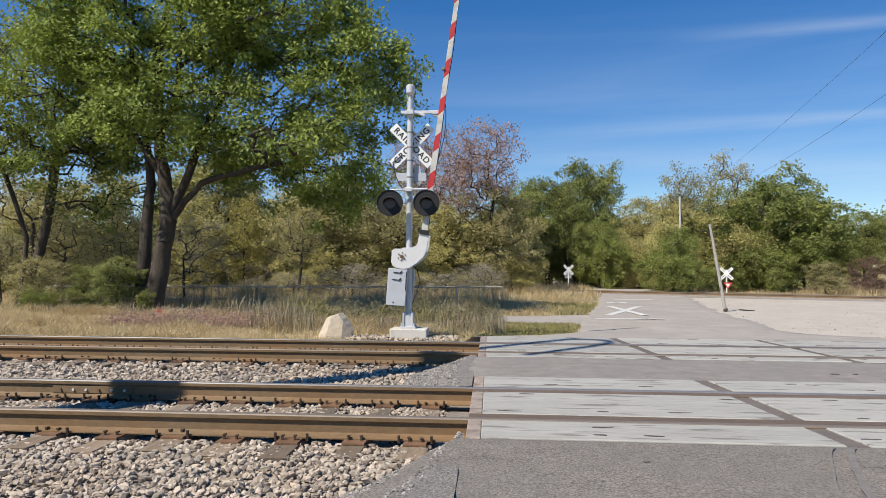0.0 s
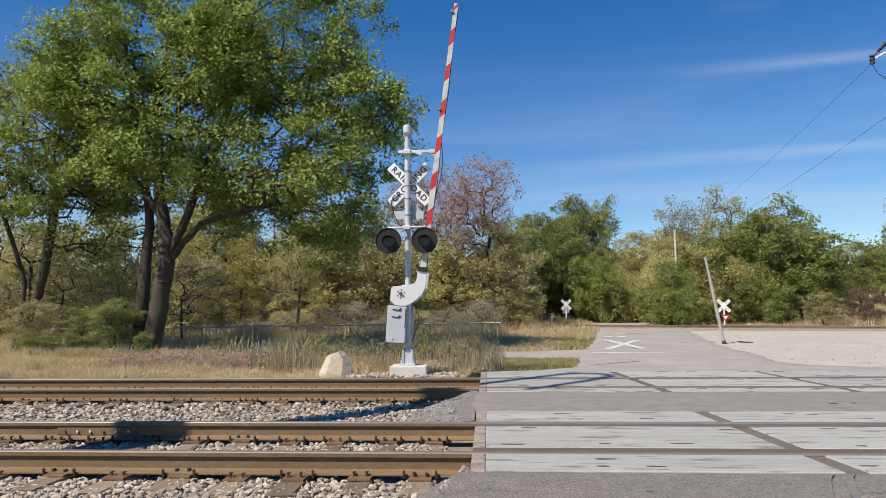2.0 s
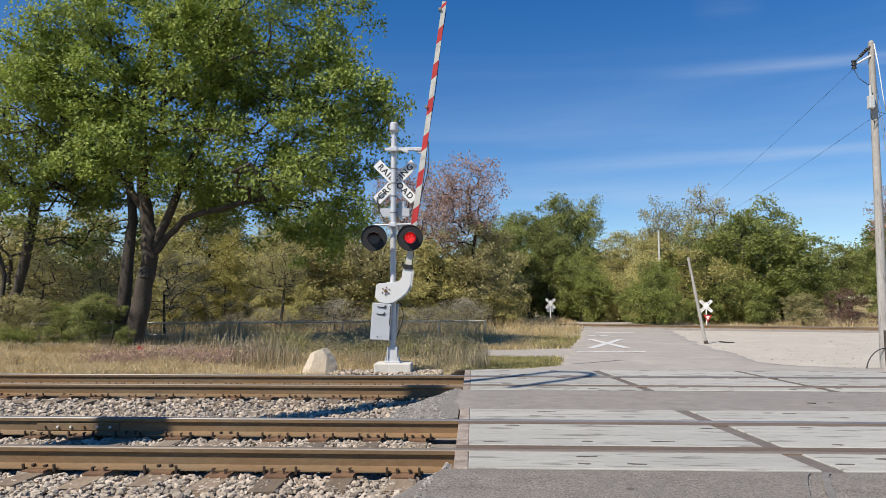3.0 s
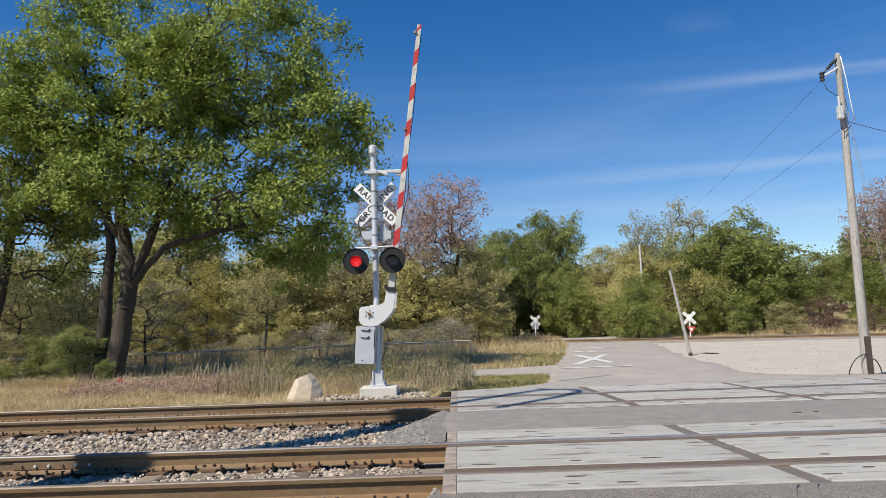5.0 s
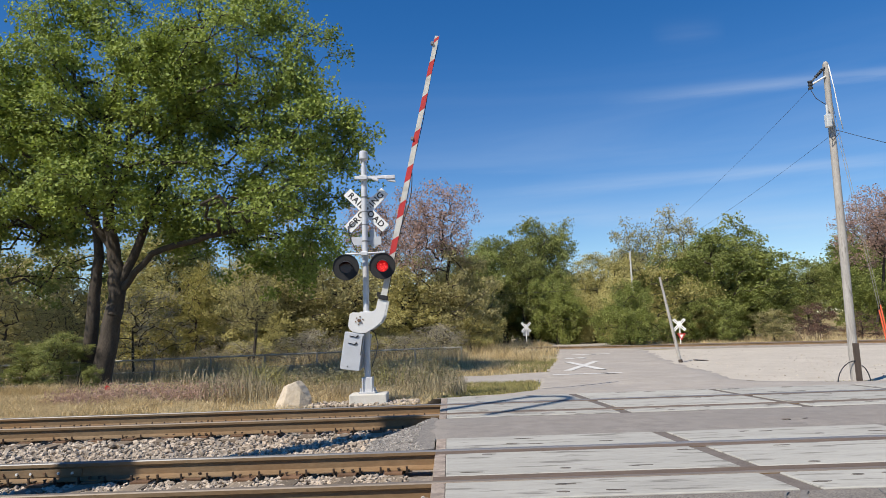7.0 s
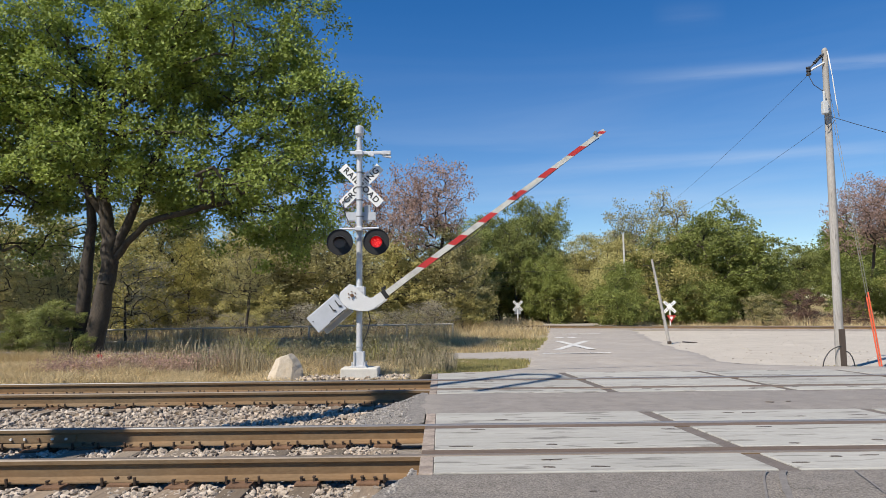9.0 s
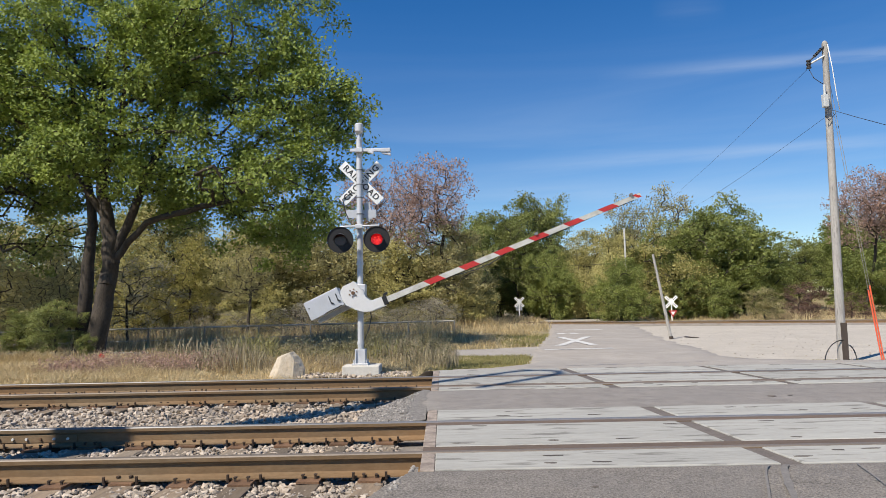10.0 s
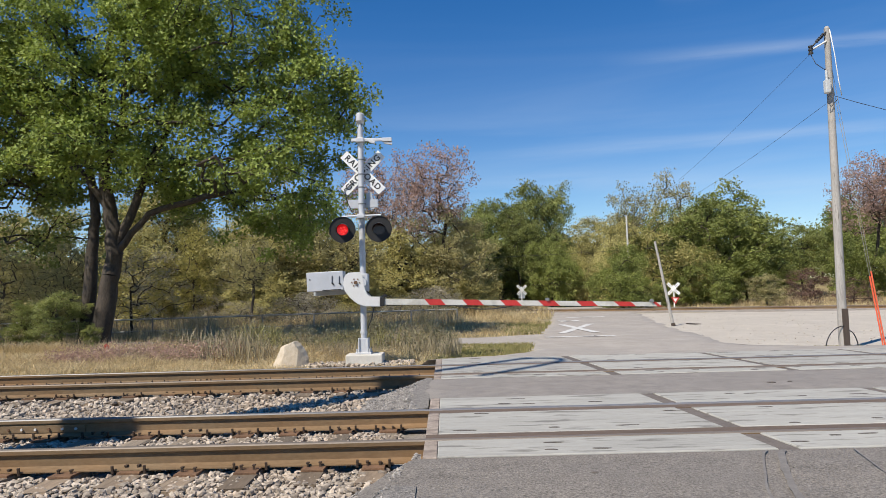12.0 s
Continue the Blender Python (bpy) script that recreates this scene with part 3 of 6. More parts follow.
def rail_mesh(length, lo, top="rail_top"):
    """One flat-bottomed rail along x, its head's top at z = 0."""
    half = [(0.076, -0.186), (0.076, -0.176), (0.03, -0.160), (0.0095, -0.145), (0.0087, -0.062), (0.012, -0.05), (0.036, -0.043), (0.037, -0.012), (0.03, -0.002), (0.012, 0.0)]
    prof = half + [(-y, z) for y, z in half[::-1]]
    bm = bmesh.new()
    xs = [lo, lo + length]
    rings = [[bm.verts.new((x, y, z)) for y, z in prof] for x in xs]
    n = len(prof)
    for k in range(n):
        f = bm.faces.new((rings[0][k], rings[1][k], rings[1][(k + 1) % n], rings[0][(k + 1) % n]))
        if k in (7, 8, 9, 10, 11):
            f.material_index = 1
    bm.faces.new(rings[0])
    bm.faces.new(rings[1][::-1])
    bmesh.ops.recalc_face_normals(bm, faces=bm.faces)
    return mesh_of("rail", bm, M["rail"], M[top])


def uneven_block(seed, s, jitter, cuts=1):
    """A slightly warped block with softened edges, s = full sizes, its top at z = 0."""
    rng = random.Random(seed)
    bm = bmesh.new()
    box(bm, (0, 0, -s[2] / 2), s, bevel=min(s) * 0.08)
    for v in bm.verts:
        v.co += Vector((rng.uniform(-1, 1) * jitter, rng.uniform(-1, 1) * jitter * 2, rng.uniform(-1, 1) * jitter))
    return bm


rail_me, dull_me = rail_mesh(110, -55), rail_mesh(110, -55, "rail_dull")
tie_mes = [mesh_of("tie", uneven_block(k, (0.225, 2.6, 0.18), 0.006), M["tie"]) for k in range(4)]
bm = bmesh.new()
box(bm, (0, 0, 0.01), (0.19, 0.36, 0.02), bevel=0.003)
plate_me = mesh_of("tie_plate", bm, M["rusty"])
bm = bmesh.new()
box(bm, (0, 0, 0.012), (0.016, 0.016, 0.034))
box(bm, (0, 0.006, 0.033), (0.026, 0.034, 0.012), bevel=0.003)
spike_me = mesh_of("spike", bm, M["dark_rust"])
bm = bmesh.new()
box(bm, (0, -0.086, 0.004), (0.02, 0.018, 0.07), (12, 0, 0), bevel=0.003)
box(bm, (0, 0.086, 0.0), (0.02, 0.018, 0.05), bevel=0.003)
box(bm, (0, 0, -0.018), (0.022, 0.18, 0.014))
anchor_me = mesh_of("rail_anchor", bm, M["dark_rust"])


def track(ya, yb, lo, n, seed, near):
    rng = random.Random(seed)
    t = thing("railway_track", "rusty steel rails on weathered wooden ties in gray ballast", "railway track", pose(0, (ya + yb) / 2, 0), "railway tracks", "structure")
    rails = [part("rail", me, None, t, "", pose(0, y - (ya + yb) / 2, 0)) for y, me in ((ya, dull_me), (yb, rail_me))]
    for k in range(n):
        x = lo - k * 0.52 + rng.uniform(-0.03, 0.03)
        tie = part("tie", tie_mes[k % 4], None, t, "", pose(x, rng.uniform(-0.06, 0.06), -0.205 + rng.uniform(-0.006, 0.004), 0, 0, rng.uniform(-1.2, 1.2)))
        for s, r in zip((-1, 1), rails):
            yr = s * (yb - ya) / 2
            part("tie_plate", plate_me, None, tie, "", pose(0, yr, 0.0))
            if near:
                for dx, dy, turn in ((-0.055, -0.09, 0), (0.05, -0.09, 0), (-0.05, 0.09, 180), (0.055, 0.09, 180)):
                    part("spike", spike_me, None, tie, "", pose(dx, yr + dy, 0.012 + rng.uniform(0, 0.012), 0, 0, turn))
                if k % 2 == 0 or s > 0:
                    for dx in (-0.135, 0.135):
                        part("rail_anchor", anchor_me, None, r, "", pose(x + dx, 0, -0.175))
    return t


near_track = track(R1, R2, -0.62, 26, 3, True)
track(R3, R4, -0.6, 44, 4, True)

# a bolted rail joint on the second rail
joint_rail = [o for o in near_track.children if o.name.startswith("rail")][1]
bm = bmesh.new()
box(bm, (-4.35, -0.014, -0.105), (0.92, 0.02, 0.08), bevel=0.005)
joint = part("joint_bar", bm, M["rail"], joint_rail, "rusty bolted joint bar")
for k in range(6):
    bm = bmesh.new()
    tube(bm, (-4.35 + (k - 2.5) * 0.145, -0.02, -0.105), (-4.35 + (k - 2.5) * 0.145, -0.042, -0.105), 0.014, n=6)
    part("joint_bolt", bm, M["galvanized"] if k % 3 else M["rusty"], joint_rail, "")

# ---- grade crossing ----
XL = -0.2
rng = random.Random(8)
slot_mes = []
for k in range(5):
    # ragged gouges round the lifting holes
    shape = random.Random(60 + k)
    long_, wide_ = shape.uniform(0.05, 0.11), shape.uniform(0.012, 0.026)
    rim = [(long_ * shape.uniform(0.6, 1.15) * math.cos(a), wide_ * shape.uniform(0.5, 1.3) * math.sin(a)) for a in np.linspace(0, math.tau, 11)[:-1]]
    bm = bmesh.new()
    bm.faces.new([bm.verts.new((x, y, 0.0)) for x, y in rim])
    bmesh.ops.extrude_face_region(bm, geom=bm.faces[:])
    for v in bm.verts[10:]:
        v.co.z = -0.004
    bmesh.ops.recalc_face_normals(bm, faces=bm.faces)
    slot_mes.append(mesh_of("lifting_slot", bm, M["gouge"]))


def crossing(ya, yb, near_edge, far_edge, seam_x, group_label):
    c = thing("grade_crossing", group_label, "crossing", pose(0, 0, 0), "crossing surfaces", "structure")
    lanes = [(near_edge, ya - 0.045), (ya + 0.235, yb - 0.225), (yb + 0.045, far_edge)]
    for y0, y1 in lanes:
        for k in range(5):
            a = seam_x + 2.61 * (k - 1) if k else XL + 0.11
            b = seam_x + 2.61 * k
            bm = bmesh.new()
            lean, g = -0.08, 0.085
            ym = (near_edge + far_edge) / 2
            out_ = [(a + (g + lean * (y0 - ym) if k else 0), y0), (b - g + lean * (y0 - ym), y0), (b - g + lean * (y1 - ym), y1), (a + (g + lean * (y1 - ym) if k else 0), y1)]
            top = [bm.verts.new((x, y, -0.006)) for x, y in out_]
            low = [bm.verts.new((x, y, -0.16)) for x, y in out_]
            bm.faces.new(top)
            for i in range(4):
                bm.faces.new((top[i], low[i], low[(i + 1) % 4], top[(i + 1) % 4]))
            bmesh.ops.recalc_face_normals(bm, faces=bm.faces)
            bmesh.ops.bevel(bm, geom=[e for e in bm.edges if all(v.co.z > -0.1 for v in e.verts)], offset=0.008, segments=1, affect="EDGES")
            panel = part("crossing_panel", bm, M["panel"], c)
            for fx in (0.22, 0.5, 0.8):
                for fy in ((0.3, 0.72) if y1 - y0 < 0.8 else (0.12, 0.88)):
                    if k < 3 and rng.random() < 0.7:
                        px, py = a + (b - a) * fx + rng.uniform(-0.35, 0.35), y0 + (y1 - y0) * (fy + rng.uniform(-0.08, 0.08))
                        part("lifting_slot", slot_mes[rng.randrange(5)], None, panel, "", pose(px, py, -0.0025, 0, 0, rng.uniform(-4, 4)))
        # steel edge angle at the open end
        bm = bmesh.new()
        box(bm, (XL + 0.052, (y0 + y1) / 2, -0.088), (0.112, y1 - y0 + 0.02, 0.16), bevel=0.008)
        part("end_plate", bm, M["end_strip"], c, "worn pinkish-brown end strip")
    bm = bmesh.new()
    box(bm, (6.22, (near_edge + far_edge) / 2, -0.10), (12.78, far_edge - near_edge + 0.07, 0.16))
    part("joint_filler", bm, M["filler"], c, "dark filler in the joints")
    for y in (ya + 0.135, yb - 0.135):
        bm = bmesh.new()
        box(bm, (6.15, y, -0.02), (12.7, 0.17, 0.02))
        part("flangeway", bm, M["flange"], c, "rusty brown flangeway strip")
    return c


crossing(R1, R2, 5.18, 8.06, 2.48, "pale weathered crossing panels with dark joints between rails")
crossing(R3, R4, 9.95, 12.92, 2.37, "pale weathered crossing panels with dark joints between rails")


# fine gravel shoulders where the asphalt runs out beside the rails
TOES = {"shoulder_1": ([(7.4, -0.75), (8.2, -1.35), (9.4, -1.2), (10.2, -0.6)], 7.5, 10.2, -0.028, -0.27),
        "shoulder_2": ([(2.6, -2.2), (4.0, -1.45), (4.8, -0.85), (5.3, -0.4), (5.7, -0.35)], 2.6, 5.4, -0.035, -0.3)}


def shoulder_point(name, s, y):
    """The place on a shoulder at s from its toe (0) to its top (1)."""
    toes, _, _, z_top, z_low = TOES[name]
    x0 = ramp_at(toes, y) + 0.14 * noise.noise((y * 1.7, 2, 0))
    x = x0 + (-0.22 - x0) * s
    return (x, y, z_low + (z_top - z_low) * min(1.0, s * 1.35) ** 0.8 + 0.02 * noise.noise((x * 4, y * 4, 1)))


for name, label in (("shoulder_1", "fine gray gravel shoulder between the tracks"), ("shoulder_2", "fine gray gravel shoulder beside the near rail")):
    _, y0, y1, _, _ = TOES[name]
    nx, ny = 14, 18
    verts = [shoulder_point(name, i / (nx - 1), y) for y in np.linspace(y0, y1, ny) for i in range(nx)]
    faces = [(j * nx + i, j * nx + i + 1, (j + 1) * nx + i + 1, (j + 1) * nx + i) for j in range(ny - 1) for i in range(nx - 1)]
    solid(name, raw_mesh(name, verts, faces, M["shoulder"], True), None, label, "ground", "structure")

# dark tar seams in the near asphalt
def seam(points, w, label):
    bm = bmesh.new()
    rows = []
    for i, (x, y) in enumerate(points):
        d = w * (0.7 + 0.6 * abs(noise.noise((x * 5, y * 5, 2))))
        rows.append([bm.verts.new((x + s * d, y, road_z(y) + 0.013)) for s in (-0.5, 0.5)])
    for a, b in zip(rows[:-1], rows[1:]):
        bm.faces.new((a[0], a[1], b[1], b[0]))
    bmesh.ops.recalc_face_normals(bm, faces=bm.faces)
    return solid("tar_seam", bm, M["tar"], label, "tar seam", "structure")


for x0, x1, w in ((2.52, 1.66, 0.06), (2.4, 1.45, 0.025), (3.05, 2.6, 0.012)):
    seam([(x0 + (x1 - x0) * s ** 0.8 + 0.03 * noise.noise((s * 7, x0, 0)), 5.13 - 2.4 * s) for s in np.linspace(0, 1, 26)], w, "dark tar-filled crack in the asphalt")

# ---- crossing signal with its gate ----
MX, MY = -1.86, 15.2
HUB = (-0.13, 1.54)


def disc_with_hole(bm, y, r, hole, thick, n=36):
    rings = []
    for yy, rr in ((y, r), (y + thick, r), (y + thick, hole), (y, hole)):
        rings.append([bm.verts.new((rr * math.cos(k * math.tau / n), yy, rr * math.sin(k * math.tau / n))) for k in range(n)])
    for i in range(4):
        a, b = rings[i], rings[(i + 1) % 4]
        for k in range(n):
            bm.faces.new((a[k], a[(k + 1) % n], b[(k + 1) % n], b[k]))
    bmesh.ops.recalc_face_normals(bm, faces=bm.faces)


def lettering(text, size, parent, at):
    cu = bpy.data.curves.new("lettering", "FONT")
    cu.body, cu.size, cu.align_x, cu.align_y, cu.extrude = text, size, "CENTER", "CENTER", 0.002
    cu.offset = 0.004
    cu.space_character = 1.2
    ob = bpy.data.objects.new("lettering", cu)
    scene.collection.objects.link(ob)
    me = bpy.data.meshes.new_from_object(ob)
    bpy.data.objects.remove(ob)
    me.materials.clear()
    me.materials.append(M["lettering"])
    return part("lettering", me, None, parent, "bold black capital letters", at)


signal = thing("crossing_signal", "silver crossing signal with crossbuck, red lamps and striped gate", "crossing signal", pose(MX, MY, 0))
bm = bmesh.new()
box(bm, (0.03, 0, -0.27), (0.82, 0.62, 0.42), bevel=0.025)
part("foundation", bm, M["concrete"], signal, "weathered concrete foundation block")
bm = bmesh.new()
box(bm, (0, 0, -0.04), (0.36, 0.36, 0.04), bevel=0.006)
for sx in (-1, 1):
    box(bm, (sx * 0.1, 0, 0.13), (0.03, 0.3, 0.32), bevel=0.005)
    box(bm, (0, sx * 0.1, 0.13), (0.24, 0.03, 0.32), bevel=0.005)
for sx in (-0.14, 0.14):
    for sy in (-0.14, 0.14):
        tube(bm, (sx, sy, -0.05), (sx, sy, 0.06), 0.018, n=6)
part("pedestal", bm, M["silver"], signal, "bolted silver pedestal casting")
bm = bmesh.new()
tube(bm, (0, 0, -0.03), (0, 0, 5.08), 0.068, n=20)
for z in (0.42, 2.2, 2.95, 4.8):
    tube(bm, (0, 0, z - 0.03), (0, 0, z + 0.03), 0.08, n=20)
mast = part("mast", bm, M["silver"], signal)
for z in (3.34, 3.72, 4.02, 4.36):
    bm = bmesh.new()
    tube(bm, (0, 0, z - 0.014), (0, 0, z + 0.014), 0.074, n=20)
    box(bm, (0.08, 0.02, z), (0.05, 0.03, 0.028), bevel=0.004)
    part("clamp_band", bm, M["lamp_gray"], mast, "dark steel clamp band")
bm = bmesh.new()
tube(bm, (0, 0, 5.06), (0, 0, 5.2), 0.034, n=12)
for sx in (-1, 1):
    tube(bm, (sx * 0.03, 0, 5.09), (sx * 0.085, 0, 5.25), 0.012, n=6)
tube(bm, (0, 0, 5.2), (0, 0, 5.26), 0.04, 0.1, n=20)
tube(bm, (0, 0, 5.26), (0, 0, 5.42), 0.1, n=20)
tube(bm, (0, 0, 5.42), (0, 0, 5.45), 0.1, 0.07, n=20)
part("warning_bell", bm, M["silver"], signal, "silver cylindrical bell on the mast top")
bm = bmesh.new()
box(bm, (0.26, -0.09, 4.8), (0.92, 0.06, 0.07), bevel=0.01)
box(bm, (0.28, -0.13, 4.74), (0.14, 0.05, 0.06), (0, 20, 0), bevel=0.01)
box(bm, (0.62, -0.09, 4.79), (0.22, 0.1, 0.09), bevel=0.01)
box(bm, (0.64, -0.09, 4.71), (0.2, 0.06, 0.05), (0, 12, 0), bevel=0.01)
box(bm, (0.0, -0.05, 4.8), (0.18, 0.2, 0.1), bevel=0.01)
part("arm_rest_bracket", bm, M["silver"], signal, "silver bracket that steadies the raised arm")

buck = thing("crossbuck", "white crossbuck sign with black letters", "")
buck.parent = signal
buck.matrix_basis = pose(0.03, 0.11, 4.08)
for a, word, off in ((45, "RAILROAD", -0.006), (-45, "CROSSING", 0.012)):
    bm = bmesh.new()
    box(bm, (0, off, 0), (1.24, 0.01, 0.225), (0, a, 0), bevel=0.002)
    bl = part("blade", bm, M["white"], buck, "white sign blade")
    lettering(word, 0.195, bl, pose(0, off - 0.0075, 0, 0, a, 0) @ pose(0, 0, 0, 90, 0, 0))
bm = bmesh.new()
box(bm, (0.02, 0.1, 3.36), (0.68, 0.008, 0.19), bevel=0.002)
box(bm, (0.18, 0.108, 3.42), (0.14, 0.008, 0.4), (0, -8, 0), bevel=0.002)
part("track_count_plate", bm, M["gray_box"], signal, "bare gray back of a small sign plate")
bm = bmesh.new()
tube(bm, (-0.42, -0.2, 3.03), (0.46, -0.2, 3.05), 0.022, n=10)
tube(bm, (-0.38, -0.2, 3.03), (-0.38, -0.2, 2.75), 0.02, n=10)
tube(bm, (0.42, -0.2, 3.04), (0.42, -0.2, 2.75), 0.02, n=10)
box(bm, (0, -0.1, 3.04), (0.16, 0.26, 0.09), bevel=0.01)
part("lamp_bracket", bm, M["silver"], signal)

SHUTTERS = []
for side, x in (("l", -0.39), ("r", 0.42)):
    lamp = thing("warning_lamp", "round black warning lamp with hood and red lens", "")
    lamp.parent = signal
    lamp.matrix_basis = pose(x, -0.37, 2.72, 0, 0, 6 if side == "l" else 4)
    bm = bmesh.new()
    disc_with_hole(bm, 0, 0.292, 0.128, 0.012, 40)
    disc_with_hole(bm, -0.018, 0.292, 0.28, 0.02, 40)
    part("background_disc", bm, M["black"], lamp, "matt black background disc")
    bm = bmesh.new()
    n = 22
    # the hood: a curved shell over the lens, longer at its top
    rings = [[], [], [], []]
    for k in range(n + 1):
        a = radians(-25) + k * radians(230) / n
        reach = 0.04 + 0.24 * max(0.0, math.sin(a)) ** 0.7
        for ring, (r, yy) in zip(rings, ((0.144, 0.0), (0.15, -reach), (0.146, -reach), (0.139, 0.0))):
            ring.append(bm.verts.new((r * math.cos(a), yy, r * math.sin(a) - (0.05 * reach / 0.3 if yy else 0))))
    for i in range(3):
        for k in range(n):
            bm.faces.new((rings[i][k], rings[i][k + 1], rings[i + 1][k + 1], rings[i + 1][k]))
    part("hood", bm, M["hood"], lamp, "black visor hood")
    bm = bmesh.new()
    tube(bm, (0, 0.04, 0), (0, 0.2, 0), 0.15, 0.11, 24)
    part("housing", bm, M["black"], lamp)
    bm = bmesh.new()
    tube(bm, (0, 0.032, 0), (0, 0.044, 0), 0.138, n=32)
    reflector = part("reflector", bm, M["glow_red"], lamp, "glowing red reflector behind the lens")
    bm = bmesh.new()
    rng = random.Random(5)
    for k in range(34):
        a, r = rng.uniform(0, math.tau), 0.09 * math.sqrt(rng.random())
        c = (r * math.cos(a), 0.031, r * math.sin(a) - 0.012)
        box(bm, c, (rng.uniform(0.008, 0.02), 0.008, rng.uniform(0.008, 0.02)), (0, rng.uniform(0, 90), 0))
    part("light_facets", bm, M["glow_core"], reflector, "bright orange-red lens facets")
    # two added ribbed half shutters: parted before the reflector for lit, shut for dark
    for half in (-1, 1):
        bm = bmesh.new()
        rim = [(half * 0.135 * math.sin(k * math.pi / 16), 0.135 * math.cos(k * math.pi / 16)) for k in range(17)]
        prism(bm, rim, 0.016, 0.022)
        for k in range(1, 5):
            box(bm, (half * k * 0.027, 0.0145, 0), (0.006, 0.003, 2 * math.sqrt(0.13 ** 2 - (k * 0.027) ** 2)))
        SHUTTERS.append((side, half, part("glow_shutter", bm, M["dark_lens"], lamp, "dark red ribbed half shutter added to hide the glow")))

# gate: plates, counterweight box and arm swing together about the hub
gate = thing("gate_arm", "red and white striped gate arm with gray counterweight", "")
gate.parent = signal
PLATE = [(-0.27, 0.1), (-0.23, 0.17), (-0.16, 0.22), (0.1, 0.24), (0.15, 0.18), (0.17, 0.05), (0.22, -0.17), (0.27, -0.27), (0.34, -0.31), (0.55, -0.31), (0.55, -0.53), (0.2, -0.53),
         (0.05, -0.48), (-0.1, -0.36), (-0.24, -0.2), (-0.28, -0.05)]
for y0, lab in ((-0.26, "white painted crank plate"), (0.17, "white painted crank plate")):
    bm = bmesh.new()
    prism(bm, PLATE, y0, y0 + 0.05)
    bmesh.ops.bevel(bm, geom=[e for e in bm.edges if abs(e.verts[0].co.y - e.verts[1].co.y) < 1e-6], offset=0.008, segments=2, affect="EDGES")
    pl = part("crank_plate", bm, M["plate_white"], gate, lab)
    if y0 < 0:
        bm = bmesh.new()
        tube(bm, (0, y0, 0), (0, y0 - 0.03, 0), 0.04, n=12)
        part("hub", bm, M["rusty"], pl, "dark round hub")
        for k in range(6):
            bm = bmesh.new()
            a = k * math.tau / 6
            tube(bm, (0.085 * math.cos(a), y0, 0.085 * math.sin(a)), (0.085 * math.cos(a), y0 - 0.015, 0.085 * math.sin(a)), 0.016, n=6)
            part("bolt", bm, M["rusty"], pl)
bm = bmesh.new()
box(bm, (-0.69, -0.04, 0.02), (0.82, 0.42, 0.43), (0, -4, 0), bevel=0.012)
cw = part("counterweight_box", bm, M["gray_box"], gate, "gray painted counterweight box")
bm = bmesh.new()
box(bm, (-0.66, 0.36, -0.09), (0.78, 0.2, 0.4), (0, -4, 0), bevel=0.012)
box(bm, (-0.2, 0.36, -0.05), (0.24, 0.06, 0.16), bevel=0.01)
part("counterweight_box", bm, M["gray_box"], gate, "second gray counterweight box behind the mast")
for x in (-0.53, -0.37):
    bm = bmesh.new()
    box(bm, (x, -0.262, 0.06), (0.018, 0.016, 0.16), bevel=0.004)
    box(bm, (x + 0.02, -0.264, -0.03), (0.07, 0.02, 0.03), (0, 40, 0), bevel=0.004)
    part("latch", bm, M["black"], cw, "dark steel latch")
bm = bmesh.new()
box(bm, (-1.03, -0.256, 0.05), (0.025, 0.01, 0.025))
part("lock", bm, M["black"], cw)
bm = bmesh.new()
box(bm, (-0.53, -0.255, -0.17), (0.42, 0.012, 0.02), (0, -4, 0))
part("drip_strip", bm, M["black"], cw)
bm = bmesh.new()
box(bm, (-0.2, -0.04, -0.0), (0.24, 0.3, 0.18), bevel=0.01)
part("shaft_block", bm, M["silver"], gate)
bm = bmesh.new()
box(bm, (0.6, -0.235, -0.42), (0.1, 0.12, 0.2), bevel=0.01)
tube(bm, (0.62, -0.29, -0.3), (0.62, -0.18, -0.3), 0.03, n=10)
box(bm, (0.66, -0.235, -0.29), (0.08, 0.05, 0.06), bevel=0.01)
part("arm_clamp", bm, M["black"], gate, "dark arm clamp")
A0, A1 = 0.62, 6.82


def arm_half(x):
    return 0.066 - 0.018 * (x - A0) / (A1 - A0)


def arm_piece(xa, xb, slant, proud):
    """A length of the arm: ends lean by slant, proud of the core."""
    bm = bmesh.new()
    za, zb = arm_half(xa) + proud, arm_half(xb) + proud
    zc = -0.42
    prism(bm, [(xa - slant, zc + za), (xb - slant, zc + zb), (xb + slant, zc - zb), (xa + slant, zc - za)], -0.262 - proud, -0.232 + proud)
    return bm


part("arm_beam", arm_piece(A0, A1 - 0.02, 0.0, 0.0), M["arm_white"], gate, "dirty white tapered arm")
for k in range(7):
    xa = 1.6 + k * 0.845
    part("red_stripe", arm_piece(xa, min(xa + 0.36, A1 - 0.06), 0.062, 0.002), M["red"], gate, "slanted red reflective stripe")
for x in (4.28, 6.6):
    bm = bmesh.new()
    box(bm, (x, -0.25, -0.42 + arm_half(x) + 0.025), (0.09, 0.05, 0.05), bevel=0.008)
    tube(bm, (x, -0.3, -0.42 + arm_half(x) + 0.03), (x, -0.2, -0.42 + arm_half(x) + 0.03), 0.035, n=12)
    part("arm_lamp", bm, M["lamp_gray"], gate, "small unlit arm lamp")
bm = bmesh.new()
path_tube(bm, [(x, -0.25 + 0.03, -0.42 - arm_half(x) - 0.008 - 0.012 * math.sin(x * 3)) for x in np.linspace(0.7, 6.6, 30)], 0.008, 5)
